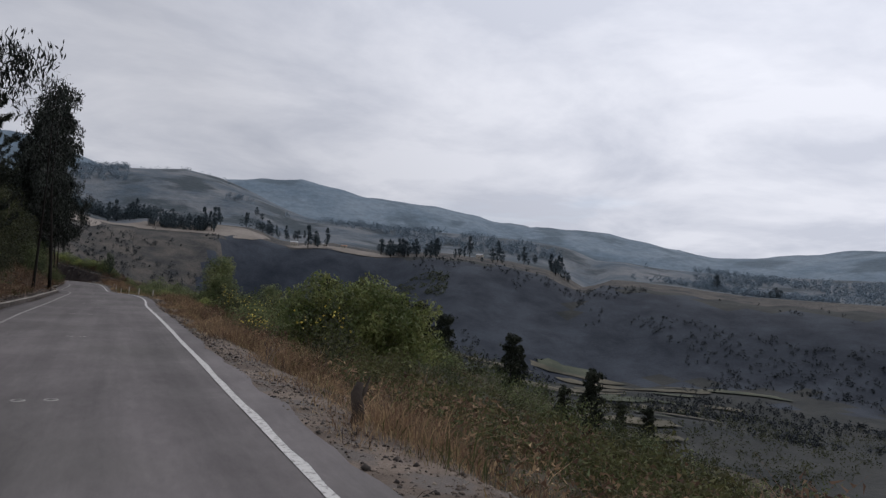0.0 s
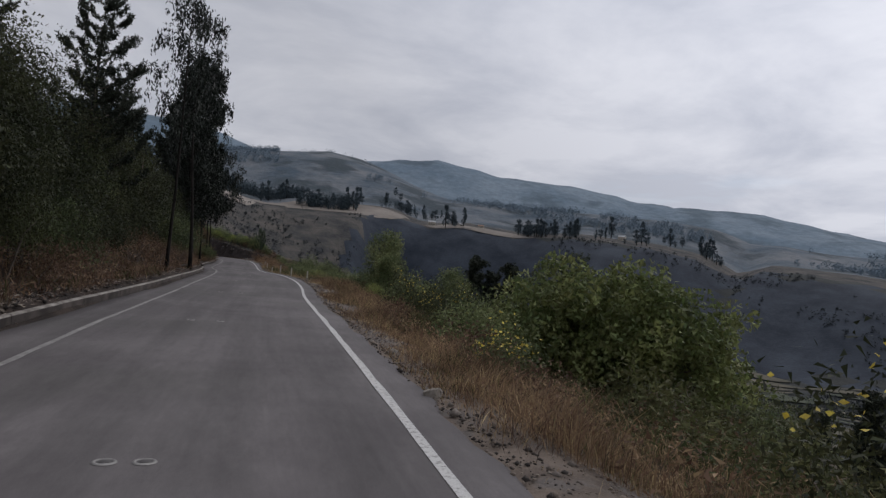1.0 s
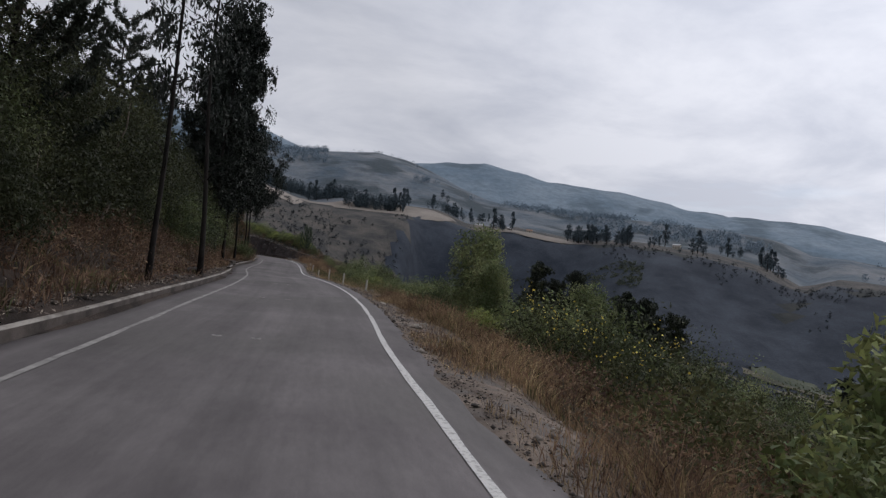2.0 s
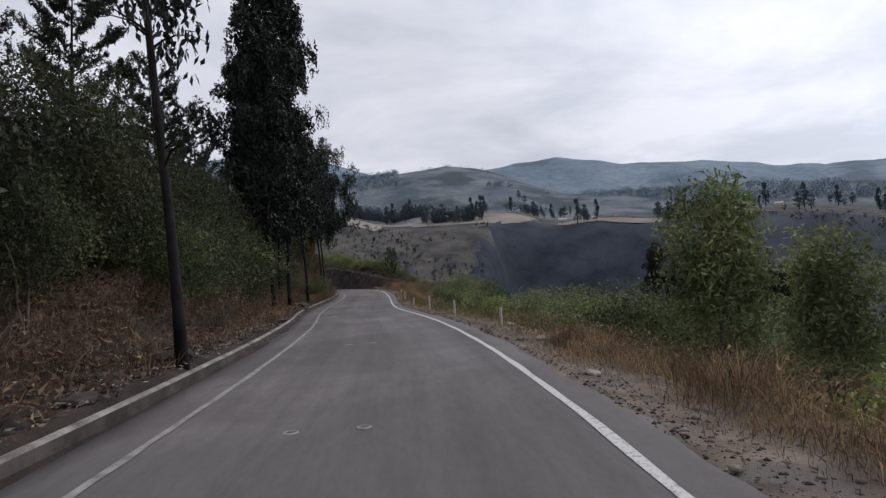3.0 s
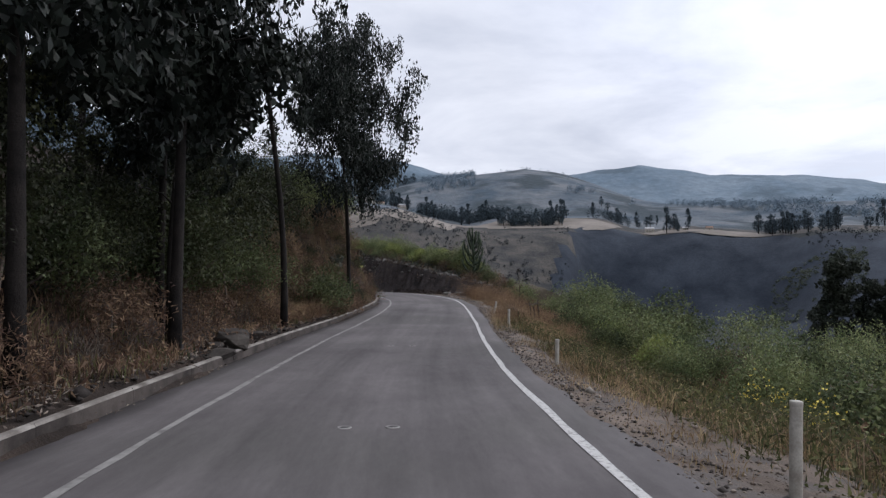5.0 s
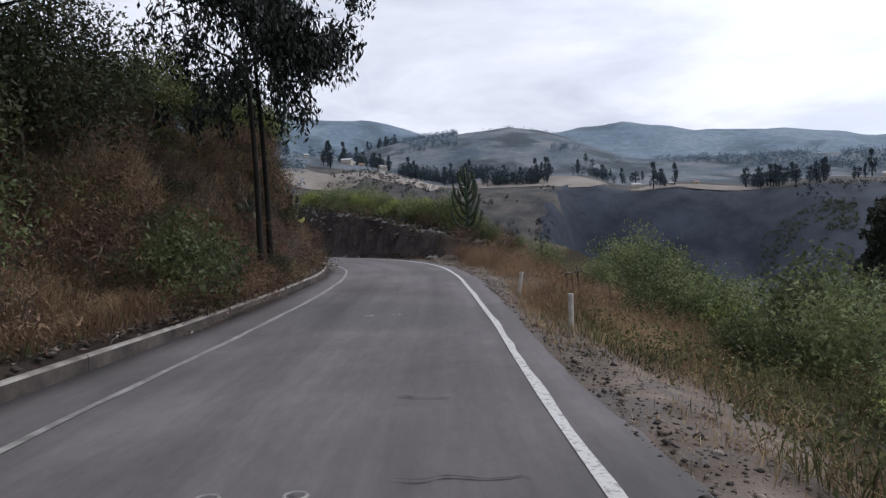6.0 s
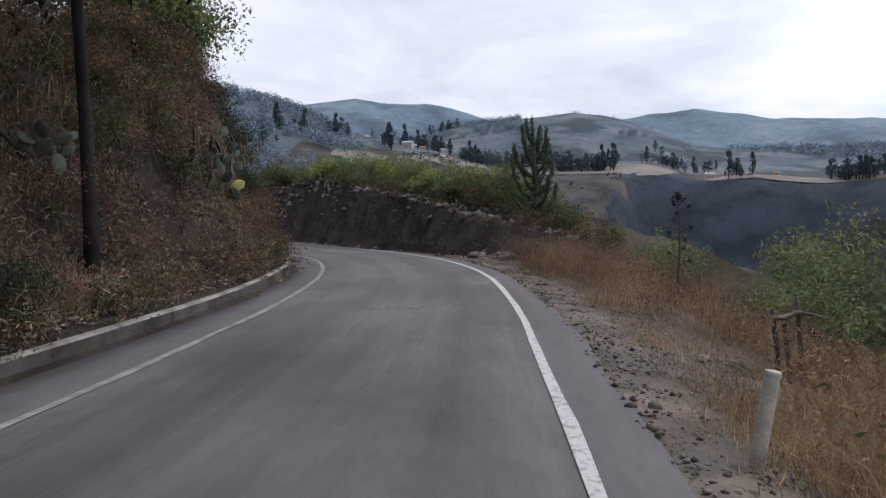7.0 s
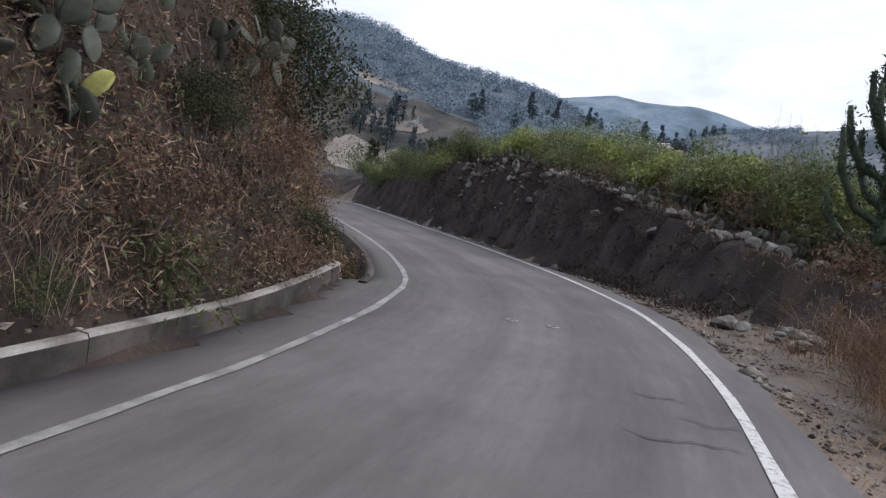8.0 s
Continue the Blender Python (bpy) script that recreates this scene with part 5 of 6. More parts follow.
# ---- cacti and the spiny plant ----
PEAR_A, PEAR_B, PEAR_C = prickly_pear(3, 17, 0.33), prickly_pear(4, 13, 0.32), prickly_pear(7, 9, 0.3)
for i, (x, y, s) in enumerate(PEARS):
    plant((PEAR_A, PEAR_B, PEAR_C)[i % 3], x, y, radians(40) + rnd.uniform(-0.7, 0.7), s)
PEAR_OLD = prickly_pear(6, 7, 0.36)
PEAR_OLD.children[5].data.materials[0] = CACTUS_OLD
plant(PEAR_OLD, -5.4, 109.85, radians(30))
for i in range(26):
    p, turn = road_place(S_CUT + 2.5 + 22 * (i + rnd.random()) / 26, 2.0 + EDGE_GAP + 1.7 + 2.4 * (1 - float(smooth(0, 8.5, 2.5 + 22 * i / 26))) + rnd.uniform(-0.1, 0.6))
    plant((PEAR_C, PEAR_B)[i % 2], p.x, p.y, turn + rnd.uniform(-0.8, 0.8), rnd.uniform(0.6, 0.95))
hedge = random.Random(77)
for i in range(44):
    run = 1.0 + 19 * (i + hedge.random()) / 44
    p, turn = road_place(S_CUT + run, 2.0 + EDGE_GAP + 1.45 + 2.4 * (1 - float(smooth(0, 8.5, run))) + hedge.uniform(-0.15, 0.7))
    plant((PEAR_C, PEAR_B, PEAR_C)[i % 3], p.x, p.y, turn + hedge.uniform(-1.2, 1.2), hedge.uniform(0.45, 0.8))
# weeds and low bushes between the hedge and the bushes
for i in range(46):
    run = 0.5 + 16 * (i + hedge.random()) / 46
    p, _ = road_place(S_CUT + run, 2.0 + EDGE_GAP + 2.1 + 2.4 * (1 - float(smooth(0, 8.5, run))) + hedge.uniform(-0.2, 1.3))
    plant((W1, G1, W2, W1, G3, STALKS)[i % 6], p.x, p.y, hedge.uniform(0, 6), hedge.uniform(0.6, 0.95) * (0.5 if i % 6 in (1, 4) else 1.0))
settle(finger_plant(2), 1.7, 119.8, 0.4)


def build_thickets():
    """Bushes high on the bank and far down the slope, too many and too far to tell apart, one mass for each kind."""
    kinds = (("dark thicket", LEAF_SHADE, 2.7, "mass of dark green bushes high on the bank"), ("green thicket", LEAF_GREEN, 2.2, "mass of dull green bushes on the slopes"), ("olive thicket", LEAF_SLOPE, 2.2, "mass of olive-green bushes on the slope's shoulder"))
    for key, mat, height, label in kinds:
        rng = np.random.default_rng(len(key))
        out = []
        for x, y, turn, size, tall in THICKET[key]:
            a, el = rng.uniform(0, 2 * np.pi, 30), np.arcsin(rng.uniform(-0.1, 1, 30))
            r = rng.uniform(0.5, 1.0, 30) * (1 + 0.25 * np.sin(3 * a + turn) + 0.15 * np.sin(5 * a))
            tips = np.column_stack([np.cos(a) * np.cos(el) * 1.35 * r, np.sin(a) * np.cos(el) * 1.35 * r, height * tall * (0.34 + 0.62 * np.sin(el) * r)])
            c = np.repeat(tips, 27, 0) + cloud(rng, 30 * 27, [0.33, 0.33, 0.26])
            c[:, 2] = np.maximum(c[:, 2], 0.02)
            out.append(c * size + np.array([x, y, gz(x, y) - 0.1]))
        tagged(new("thicket", quads("thicket", *leaves(rng, np.concatenate(out), 0.19, 0.095, 0.1, three=True), [mat])), label, "bushes", kind="stuff")


build_thickets()


# ---- grasses, litter, gravel ----
def blades(rng, x, y, z, height, width, lean):
    n = len(x)
    a = rng.uniform(0, 2 * np.pi, n)
    h = height * rng.uniform(0.5, 1.3, n)
    side = np.column_stack([np.cos(a), np.sin(a), 0 * a]) * (width * rng.uniform(0.6, 1.4, n))[:, None] * 0.5
    b = rng.uniform(0, 2 * np.pi, n)
    tilt = np.column_stack([np.cos(b), np.sin(b), 0 * b]) * (h * np.abs(rng.normal(0, lean, n)))[:, None]
    base = np.column_stack([x, y, z - 0.03])
    mid = base + tilt * 0.35 + np.column_stack([0 * h, 0 * h, h * 0.6])
    tip = base + tilt + np.column_stack([0 * h, 0 * h, h * 0.95])
    v = np.stack([base - side, mid + side, tip, mid - side * 0.8], 1).reshape(-1, 3)
    return v, np.arange(4 * n), np.full(n, 4)


def tufted(rng, st, off, per, spread):
    """Spreads points in tufts about stations and offsets from the centre line."""
    p, right, _ = axis_at(st)
    c = p + right * off[:, None]
    c = np.repeat(c, per, 0) + rng.normal(0, spread, (len(c) * per, 2))
    return c[:, 0], c[:, 1]


def grass(name, label, seed, span, offs, tufts, per, spread, height, width, lean, mat, tall=None):
    rng = np.random.default_rng(seed)
    st = rng.uniform(span[0], span[1], tufts)
    _, _, half = axis_at(st)
    sign = 1 if offs[0] > 0 else -1
    off = sign * (half + np.abs(offs[0]) + (abs(offs[1]) - abs(offs[0])) * rng.random(tufts) ** 1.25)
    gaps = lumps(st, off * 1.3, 2.6) + 0.6 * lumps(st + 50, off * 2, 1.0) + rng.normal(0, 0.35, tufts)
    st, off = st[gaps > -0.05], off[gaps > -0.05]
    off = off + sign * (0.55 * lumps(st, 7 + 0 * st, 3.3) + 0.35 * lumps(st, 19 + 0 * st, 1.1))
    x, y = tufted(rng, st, off, per, spread)
    st, d, _, hw = locate(x, y)
    ok = (d - hw > EDGE_GAP + 0.1 + 0.1 * lumps(st, 0 * st, 0.9)) if sign > 0 else (-d - hw > kerb_gap(st) + 0.24)
    x, y = x[ok], y[ok]
    h = height * np.clip(0.8 + 0.55 * lumps(x, y, 2.1) + 0.35 * lumps(x, y, 0.6), 0.25, 1.6)
    _, d, _, hw = locate(x, y)
    h = h * (0.35 + 0.65 * smooth(0.4, 1.5, np.abs(d) - hw - 0.5)) if sign > 0 else h
    v = blades(rng, x, y, ground_height(x, y), h, width, lean)
    tagged(new(name, quads(name, *v, [mat])), label, "grass", kind="stuff")


grass("dry_grass", "straw-coloured dry grass along the verge", 1, (S(2), S(113)), (0.95, 4.6), 3000, 16, 0.18, 0.4, 0.011, 0.8, DRY)
grass("rusty_grass", "rust-brown dry grass below the verge", 2, (S(2), S(66)), (1.4, 9.0), 3300, 15, 0.22, 0.62, 0.011, 0.9, DRY_RED)
grass("green_weeds", "green-brown weeds on the slope below the road", 3, (S(8), S(106)), (1.5, 9.0), 3000, 16, 0.22, 0.45, 0.016, 0.6, WEED)
grass("brown_weeds", "dry brown weeds on the slope below the road", 4, (S(56), S(108)), (1.4, 9.0), 1100, 16, 0.22, 0.45, 0.009, 0.8, DRY_DARK)
grass("tall_rusty_grass", "tall rust-coloured grass at the bend", 5, (S(97), S(108)), (1.3, 4.4), 2000, 20, 0.22, 0.9, 0.0065, 0.9, DRY_RED)
grass("bend_grass", "thick rust-coloured grass on the outside of the bend", 16, (S(107), S_CUT + 1), (2.1, 6.0), 2000, 20, 0.22, 0.9, 0.0065, 0.9, DRY_RED)
grass("verge_rust_grass", "low rusty grass close to the road edge", 17, (S(4), S(57)), (1.0, 3.4), 1700, 16, 0.19, 0.6, 0.01, 0.9, DRY_RED)
grass("pale_verge_grass", "pale straw tufts among the rusty verge grass", 18, (S(14), S(60)), (1.5, 5.5), 1300, 16, 0.16, 0.5, 0.013, 0.6, DRY)
grass("tall_straw_grass", "tall straw-coloured grass at the bend", 15, (S(96), S(110)), (1.2, 4.6), 1300, 18, 0.22, 0.7, 0.006, 0.95, DRY)
grass("verge_stubble", "short dry stubble on the dirt verge", 19, (S(2), S(113)), (0.55, 3.0), 3200, 12, 0.14, 0.2, 0.008, 1.0, DRY)
grass("dead_stems", "grey-brown dead stems leaning over the road edge", 20, (S(2), S(60)), (0.75, 4.0), 1500, 9, 0.2, 0.55, 0.008, 1.1, DARK_STALK)
grass("slope_grass", "thin dry grass on the far side of the verge", 6, (S(8), S(112)), (5.0, 16.0), 2600, 12, 0.3, 0.55, 0.028, 0.45, WEED)
grass("bank_grass", "brown dry grass on the shaded bank", 7, (S(12), S(98)), (-1.3, -6.0), 2800, 16, 0.2, 0.42, 0.02, 0.6, BRACKEN)
grass("steep_bank_grass", "matted dry brown grass hanging on the steep bank", 8, (S(95), S_DITCH + 12), (-0.98, -4.6), 3600, 18, 0.18, 0.42, 0.006, 1.1, DRY_DARK)
grass("steep_bank_bracken", "reddish dead bracken on the steep bank", 11, (S(95), S_DITCH + 12), (-0.98, -4.6), 2800, 18, 0.18, 0.38, 0.007, 1.1, BRACKEN)
grass("steep_bank_straw", "pale dry straw among the bank grass", 9, (S(97), S_DITCH + 12), (-0.98, -4.2), 900, 12, 0.16, 0.4, 0.007, 0.9, DRY)
grass("upper_bank_straw", "sunbleached brown straw high on the bank", 21, (S(92), S(107)), (-2.4, -6.5), 2600, 16, 0.2, 0.5, 0.009, 0.9, DRY)
grass("upper_bank_rust", "rusty dead grass high on the bank", 22, (S(92), S(107)), (-2.0, -6.5), 2200, 16, 0.2, 0.5, 0.01, 0.9, DRY_RED)
grass("bank_weeds", "dull green weeds among the bank grass", 10, (S(12), S_DITCH + 12), (-1.4, -6.0), 1500, 16, 0.2, 0.4, 0.022, 0.5, WEED)
grass("cut_bank_grass", "sparse dry grass on the dark cut bank", 12, (S_CUT + 1, S_CUT + 28), (0.9, 3.4), 700, 14, 0.14, 0.3, 0.013, 0.7, DRY_DARK)


def scatter(name, label, category, seed, span, offs, n, size, mat, flat):
    """Small loose pieces lying on the ground: flat leaves, or stones."""
    rng = np.random.default_rng(seed)
    st = rng.uniform(span[0], span[1], n)
    c0, right, half = axis_at(st)
    sign = 1 if offs[0] > 0 else -1
    off = sign * (half + abs(offs[0]) + (abs(offs[1]) - abs(offs[0])) * rng.random(n))
    p = c0 + right * off[:, None]
    z = ground_height(p[:, 0], p[:, 1])
    c = np.column_stack([p, z])
    if flat:
        c[:, 2] += 0.02 + 0.08 * rng.random(n)
        v = leaves(rng, c, size, size * 0.35, 0, 0.7)
    else:
        s = size * np.exp(rng.normal(0, 0.5, n))
        base = np.array([(1, 0, 0), (0.3, 0.9, 0.1), (-0.8, 0.6, 0), (-0.9, -0.5, 0.1), (0.2, -1, 0), (0.1, 0.1, 0.75), (0, 0, -0.5)])
        j = rng.uniform(0.65, 1.35, (n, 7, 3))
        a = rng.uniform(0, 6.3, n)
        v0 = base[None] * j * s[:, None, None]
        ca, sa = np.cos(a)[:, None], np.sin(a)[:, None]
        v0 = np.stack([v0[..., 0] * ca - v0[..., 1] * sa, v0[..., 0] * sa + v0[..., 1] * ca, v0[..., 2]], -1) + c[:, None]
        tri = np.array([(0, 1, 5), (1, 2, 5), (2, 3, 5), (3, 4, 5), (4, 0, 5), (1, 0, 6), (2, 1, 6), (3, 2, 6), (4, 3, 6), (0, 4, 6)])
        v = (v0.reshape(-1, 3), (np.arange(n)[:, None, None] * 7 + tri).ravel(), np.full(n * 10, 3))
    tagged(new(name, quads(name, *v, [mat])), label, category, kind="stuff")


scatter("leaf_litter", "pale fallen leaves behind the kerb", "leaves", 21, (S(5), S_DITCH + 10), (-1.02, -2.6), 15000, 0.085, LITTER, True)
scatter("bank_litter", "dry leaves and straw fallen over the steep bank", "leaves", 26, (S(95), S_DITCH + 9), (-0.95, -4.0), 9000, 0.09, LITTER, True)
scatter("bend_gravel", "loose stones and gravel on the outside of the bend", "gravel", 27, (S(98), S_CUT + 4), (0.55, 3.4), 7000, 0.012, EARTH_STONE, False)
scatter("gravel", "loose gravel along the crumbling road edge", "gravel", 22, (S(2), S_CUT + 4), (0.48, 2.0), 15000, 0.0125, EARTH_STONE, False)
scatter("verge_stones", "small pale stones on the dirt verge", "stones", 23, (S(2), S_CUT + 3), (0.6, 2.6), 1600, 0.022, STONE, False)
scatter("verge_clods", "crumbled asphalt and earth clods along the road edge", "clods", 28, (S(2), S_CUT + 2), (0.45, 1.15), 6000, 0.014, DARK_STONE, False)
scatter("kerb_rubble", "grey rubble and clods behind the kerb", "stones", 24, (S(5), S(97)), (-1.2, -2.4), 2000, 0.045, DARK_STONE, False)
scatter("cut_bank_stones", "pale stones along the foot of the cut bank", "stones", 25, (S_CUT - 1, S_CUT + 26), (0.5, 0.72), 300, 0.045, STONE, False)


def thatch(name, label, seed, span, offs, n, size, width, mat, lift):
    """Dead leaves and stalks standing out of a steep face."""
    rng = np.random.default_rng(seed)
    st = rng.uniform(span[0], span[1], n)
    c0, right, half = axis_at(st)
    sign = 1 if offs[0] > 0 else -1
    off = sign * (half + abs(offs[0]) + (abs(offs[1]) - abs(offs[0])) * rng.random(n))
    ok = lumps(st * 1.0, off * 1.0, 0.8) + 0.5 * lumps(st + 20, off, 0.3) + rng.normal(0, 0.3, n) > -0.3
    p = (c0 + right * off[:, None])[ok]
    c = np.column_stack([p, ground_height(p[:, 0], p[:, 1]) + lift * rng.random(len(p)) ** 1.5])
    tagged(new(name, quads(name, *leaves(rng, c, size, width, -0.15, three=True), [mat])), label, "vegetation", kind="stuff")


STEEP = (S(95), S_DITCH + 12)
thatch("dead_leaves", "reddish dead leaves hanging on the steep bank", 81, STEEP, (-0.98, -5.2), 56000, 0.1, 0.028, BRACKEN, 0.5)
thatch("dry_stalks", "brown dry stalks on the steep bank", 82, STEEP, (-0.98, -5.2), 18000, 0.24, 0.014, DRY_DARK, 0.6)
thatch("dark_dead_leaves", "blackish withered leaves on the steep bank", 91, STEEP, (-0.98, -5.2), 20000, 0.1, 0.04, DARK_STALK, 0.45)
thatch("orange_stalks", "orange-brown dry leaves on the steep bank", 83, STEEP, (-0.98, -5.2), 20000, 0.09, 0.026, DRY_RED, 0.55)
thatch("green_sprigs", "yellowish-green sprigs on the steep bank", 84, STEEP, (-0.98, -5.2), 20000, 0.075, 0.035, LEAF_SLOPE, 0.6)
thatch("cut_bank_roots", "dark hanging roots and dead leaves on the cut bank", 85, (S_CUT + 3, S_CUT + 28), (0.6, 2.2), 9000, 0.2, 0.04, DARK_STALK, 0.3)
thatch("seed_plumes", "pinkish-brown feathery seed plumes over the bend grass", 92, (S(96), S_CUT + 1), (1.4, 4.6), 30000, 0.07, 0.014, DRY_RED, 0.95)
thatch("olive_herbs", "olive-green herbs on the slope beside the verge", 87, (S(60), S(101)), (1.5, 10.0), 60000, 0.08, 0.04, WEED, 0.6)
thatch("straw_herbs", "straw-coloured seed heads on the slope beside the verge", 88, (S(56), S(103)), (1.6, 10.0), 20000, 0.06, 0.02, DRY, 0.6)
thatch("rusty_herbs", "rust-brown dry herbs below the verge", 89, (S(6), S(60)), (1.8, 11.0), 30000, 0.1, 0.045, DRY_RED, 0.65)
thatch("dark_herbs", "dark green herbs below the verge", 90, (S(4), S(60)), (3.0, 13.0), 26000, 0.085, 0.045, LEAF_GREEN, 0.65)
thatch("low_bank_leaves", "dead brown leaves low on the shaded bank", 86, (S(12), S(96)), (-1.3, -5.0), 22000, 0.18, 0.05, BRACKEN, 0.35)


def build_twigs():
    rng = np.random.default_rng(31)
    out = []
    for k in range(760):
        st = rng.uniform(S(14), S_DITCH + 6) if k < 360 else rng.uniform(S(96), S_DITCH + 9)
        c, right, half = axis_at(st)
        p = c - right * (half + rng.uniform(1.3, 4.5))
        z = gz(*p)
        a, l = rng.uniform(0, 6.3), rng.uniform(0.3, 1.1)
        q = p + np.array([math.cos(a), math.sin(a)]) * l
        r = rng.uniform(0.004, 0.011)
        mid = (p + q) / 2 + rng.normal(0, 0.06, 2)
        out.append(tube([(*p, z + 0.02), (*mid, (z + gz(*q)) / 2 + rng.uniform(0.03, 0.2)), (*q, gz(*q) + rng.uniform(0.02, 0.25))], [r, r * 0.8, r * 0.4], 4))
    tagged(new("fallen_twigs", quads("fallen_twigs", *join(out), [TWIG])), "dry fallen twigs and stalks on the bank", "twigs", kind="stuff")


build_twigs()


# ---- stones ----
def stone(seed, mat, label, group):
    rng = np.random.default_rng(seed)
    bm = bmesh.new()
    bmesh.ops.create_icosphere(bm, subdivisions=2, radius=0.2)
    dirs = rng.normal(size=(9, 3))
    dirs /= np.linalg.norm(dirs, axis=1)[:, None]
    cutoff = rng.uniform(0.085, 0.165, 9)
    for v in bm.verts:
        for d, c in zip(dirs, cutoff):
            over = v.co.dot(Vector(d)) - c
            if over > 0:
                v.co -= Vector(d) * over * 0.98
        v.co.z *= 0.5
    me = bpy.data.meshes.new("stone")
    bm.to_mesh(me)
    bm.free()
    me.materials.append(mat)
    return tagged(new("stone", me), label, "stone", group)


def build_stones():
    pale = [stone(k, STONE, "flat pale stone lying on the dirt verge", "stones on the verge") for k in (1, 2)]
    dark = [stone(k, DARK_STONE, "dark boulder half buried behind the kerb", "boulders behind the kerb") for k in (3, 4)]
    pile = [stone(k, GREY_STONE, "grey stone in a heap at the bend", "heap of stones") for k in (5, 6)]
    rim = [stone(k, GREY_STONE, "grey field stone along the top of the cut bank", "stones along the cut bank") for k in (7, 8)]
    used = set()

    def lay(ob, x, y, size, up=0.0, tip=0.3):
        size /= 0.35
        m = Matrix.Translation((x, y, gz(x, y) + 0.03 * size + up)) @ Matrix.Rotation(rnd.uniform(0, 6.3), 4, "Z") @ Matrix.Rotation(rnd.uniform(-tip, tip), 4, "X") @ Matrix.Diagonal((size, size * rnd.uniform(0.6, 0.9), size * rnd.uniform(0.6, 1.0 + tip), 1))
        if ob.name in used:
            copy_thing(ob, m)
        else:
            used.add(ob.name)
            ob.matrix_basis = Matrix.Translation((x, y, gz(x, y) + 0.03)) @ Matrix.Rotation(rnd.uniform(0, 6), 4, "Z")
            ob.scale = (1, 1, 1)

    for k, (x, y, s) in enumerate(((5.2, 57.6, 0.5), (4.65, 44.9, 0.55), (4.9, 45.3, 0.35), (3.45, 86.0, 0.2), (3.2, 85.9, 0.17), (3.3, 85.1, 0.18), (5.3, 62.4, 0.35), (4.7, 69.3, 0.3), (3.8, 23.5, 0.3), (4.0, 27.0, 0.28), (4.6, 52.0, 0.3), (4.8, 60.3, 0.3), (3.2, 104.5, 0.4), (2.9, 107.5, 0.3))):
        lay(pale[k % 2], x, y, s)
    for x, y, s in ((-2.4, 62.0, 0.6), (-2.55, 67.3, 0.55), (-2.2, 51.0, 0.5), (-4.5, 85.3, 0.6), (-4.3, 86.2, 0.6), (-4.6, 88.6, 0.6), (-3.2, 63.2, 0.5), (-2.95, 53.2, 0.6), (-3.5, 60.5, 0.4), (-4.9, 84.2, 0.9), (-3.4, 65.0, 0.45), (-5.0, 90.4, 0.5), (-4.2, 85.7, 0.95), (-4.7, 86.9, 1.05), (-4.1, 84.5, 0.75), (-2.4, 55.0, 0.85), (-4.4, 87.8, 0.7)):
        lay(rnd.choice(dark), x, y, s)
    for k in range(22):
        lay(pile[k % 2], 0.6 + rnd.gauss(0, 0.36), 117.5 + rnd.gauss(0, 0.26), rnd.uniform(0.18, 0.34), max(0, 0.16 - 0.2 * abs(rnd.gauss(0, 0.4))))
    lay(pile[0], -0.35, 118.0, 0.62)
    for k in range(200):
        run = 1.2 + 0.1 * (k + rnd.random())
        p, _ = road_place(S_CUT + run, 2.0 + EDGE_GAP + 1.25 + 2.4 * (1 - float(smooth(0, 8.5, run))) + rnd.gauss(0, 0.2))
        lay(rim[k % 2], p.x, p.y, rnd.uniform(0.1, 0.38), 0.04, 1.0)


build_stones()


# ---- marker posts, fence ----
def marker_post():
    root = thing("marker_post", 0, 0, 0, "white concrete roadside marker post in the verge", "post", "marker posts along the verge")
    a = [(0.046 * math.cos(t), 0.046 * math.sin(t)) for t in np.linspace(0, 2 * math.pi, 12, endpoint=False)]

    def lathe(name, prof, mat, label=""):
        pts = np.array([[(x * r, y * r, z) for x, y in a + a[:1]] for r, z in prof])
        part(name, sheet(name, pts, [mat]), root, label)

    lathe("shaft", [(1.06, -0.3), (1.04, 0.2), (1.0, 0.76)], POST_WHITE)
    lathe("cap", [(1.0, 0.76), (1.06, 0.765), (1.06, 0.797), (1.0, 0.802), (0.01, 0.803)], POST_WHITE)
    lathe("footing", [(2.6, -0.1), (2.4, 0.03), (1.6, 0.06), (1.0, 0.06)], CONCRETE, "rough concrete footing")
    return root


def build_posts():
    first = marker_post()
    for k, (x, y, top) in enumerate(((4.95, 62.1, 0.39), (4.16, 68.9, 0.39), (3.55, 76.3, 0.34), (3.0, 85.4, -0.06), (2.61, 94.8, 0.12), (2.31, 100.2, 0.21))):
        m = Matrix.Translation((x, y, top - 0.8)) @ Matrix.Rotation(0.15 if k == 5 else 0.03 * math.sin(7 * k), 4, "Y")
        if k:
            copy_thing(first, m)
        else:
            first.matrix_basis = m


build_posts()


def build_fence_posts():
    for x, y, h in ((4.45, 105.3, 0.95), (4.68, 105.5, 0.8), (4.9, 105.6, 1.25), (5.6, 104.2, 0.9)):
        z = gz(x, y)
        t = np.linspace(0, 1, 5)[:, None]
        path = np.column_stack([x + 0.05 * np.sin(3 * t[:, 0] + h), y + 0.03 * t[:, 0], z - 0.2 + (h + 0.2) * t[:, 0]])
        ob = new("fence_post", quads("fence_post", *tube(path, [0.04, 0.038, 0.036, 0.033, 0.026], 7), [WOOD], shade=True))
        tagged(ob, "weathered rough wooden fence post below the road", "post", "old fence posts")


build_fence_posts()


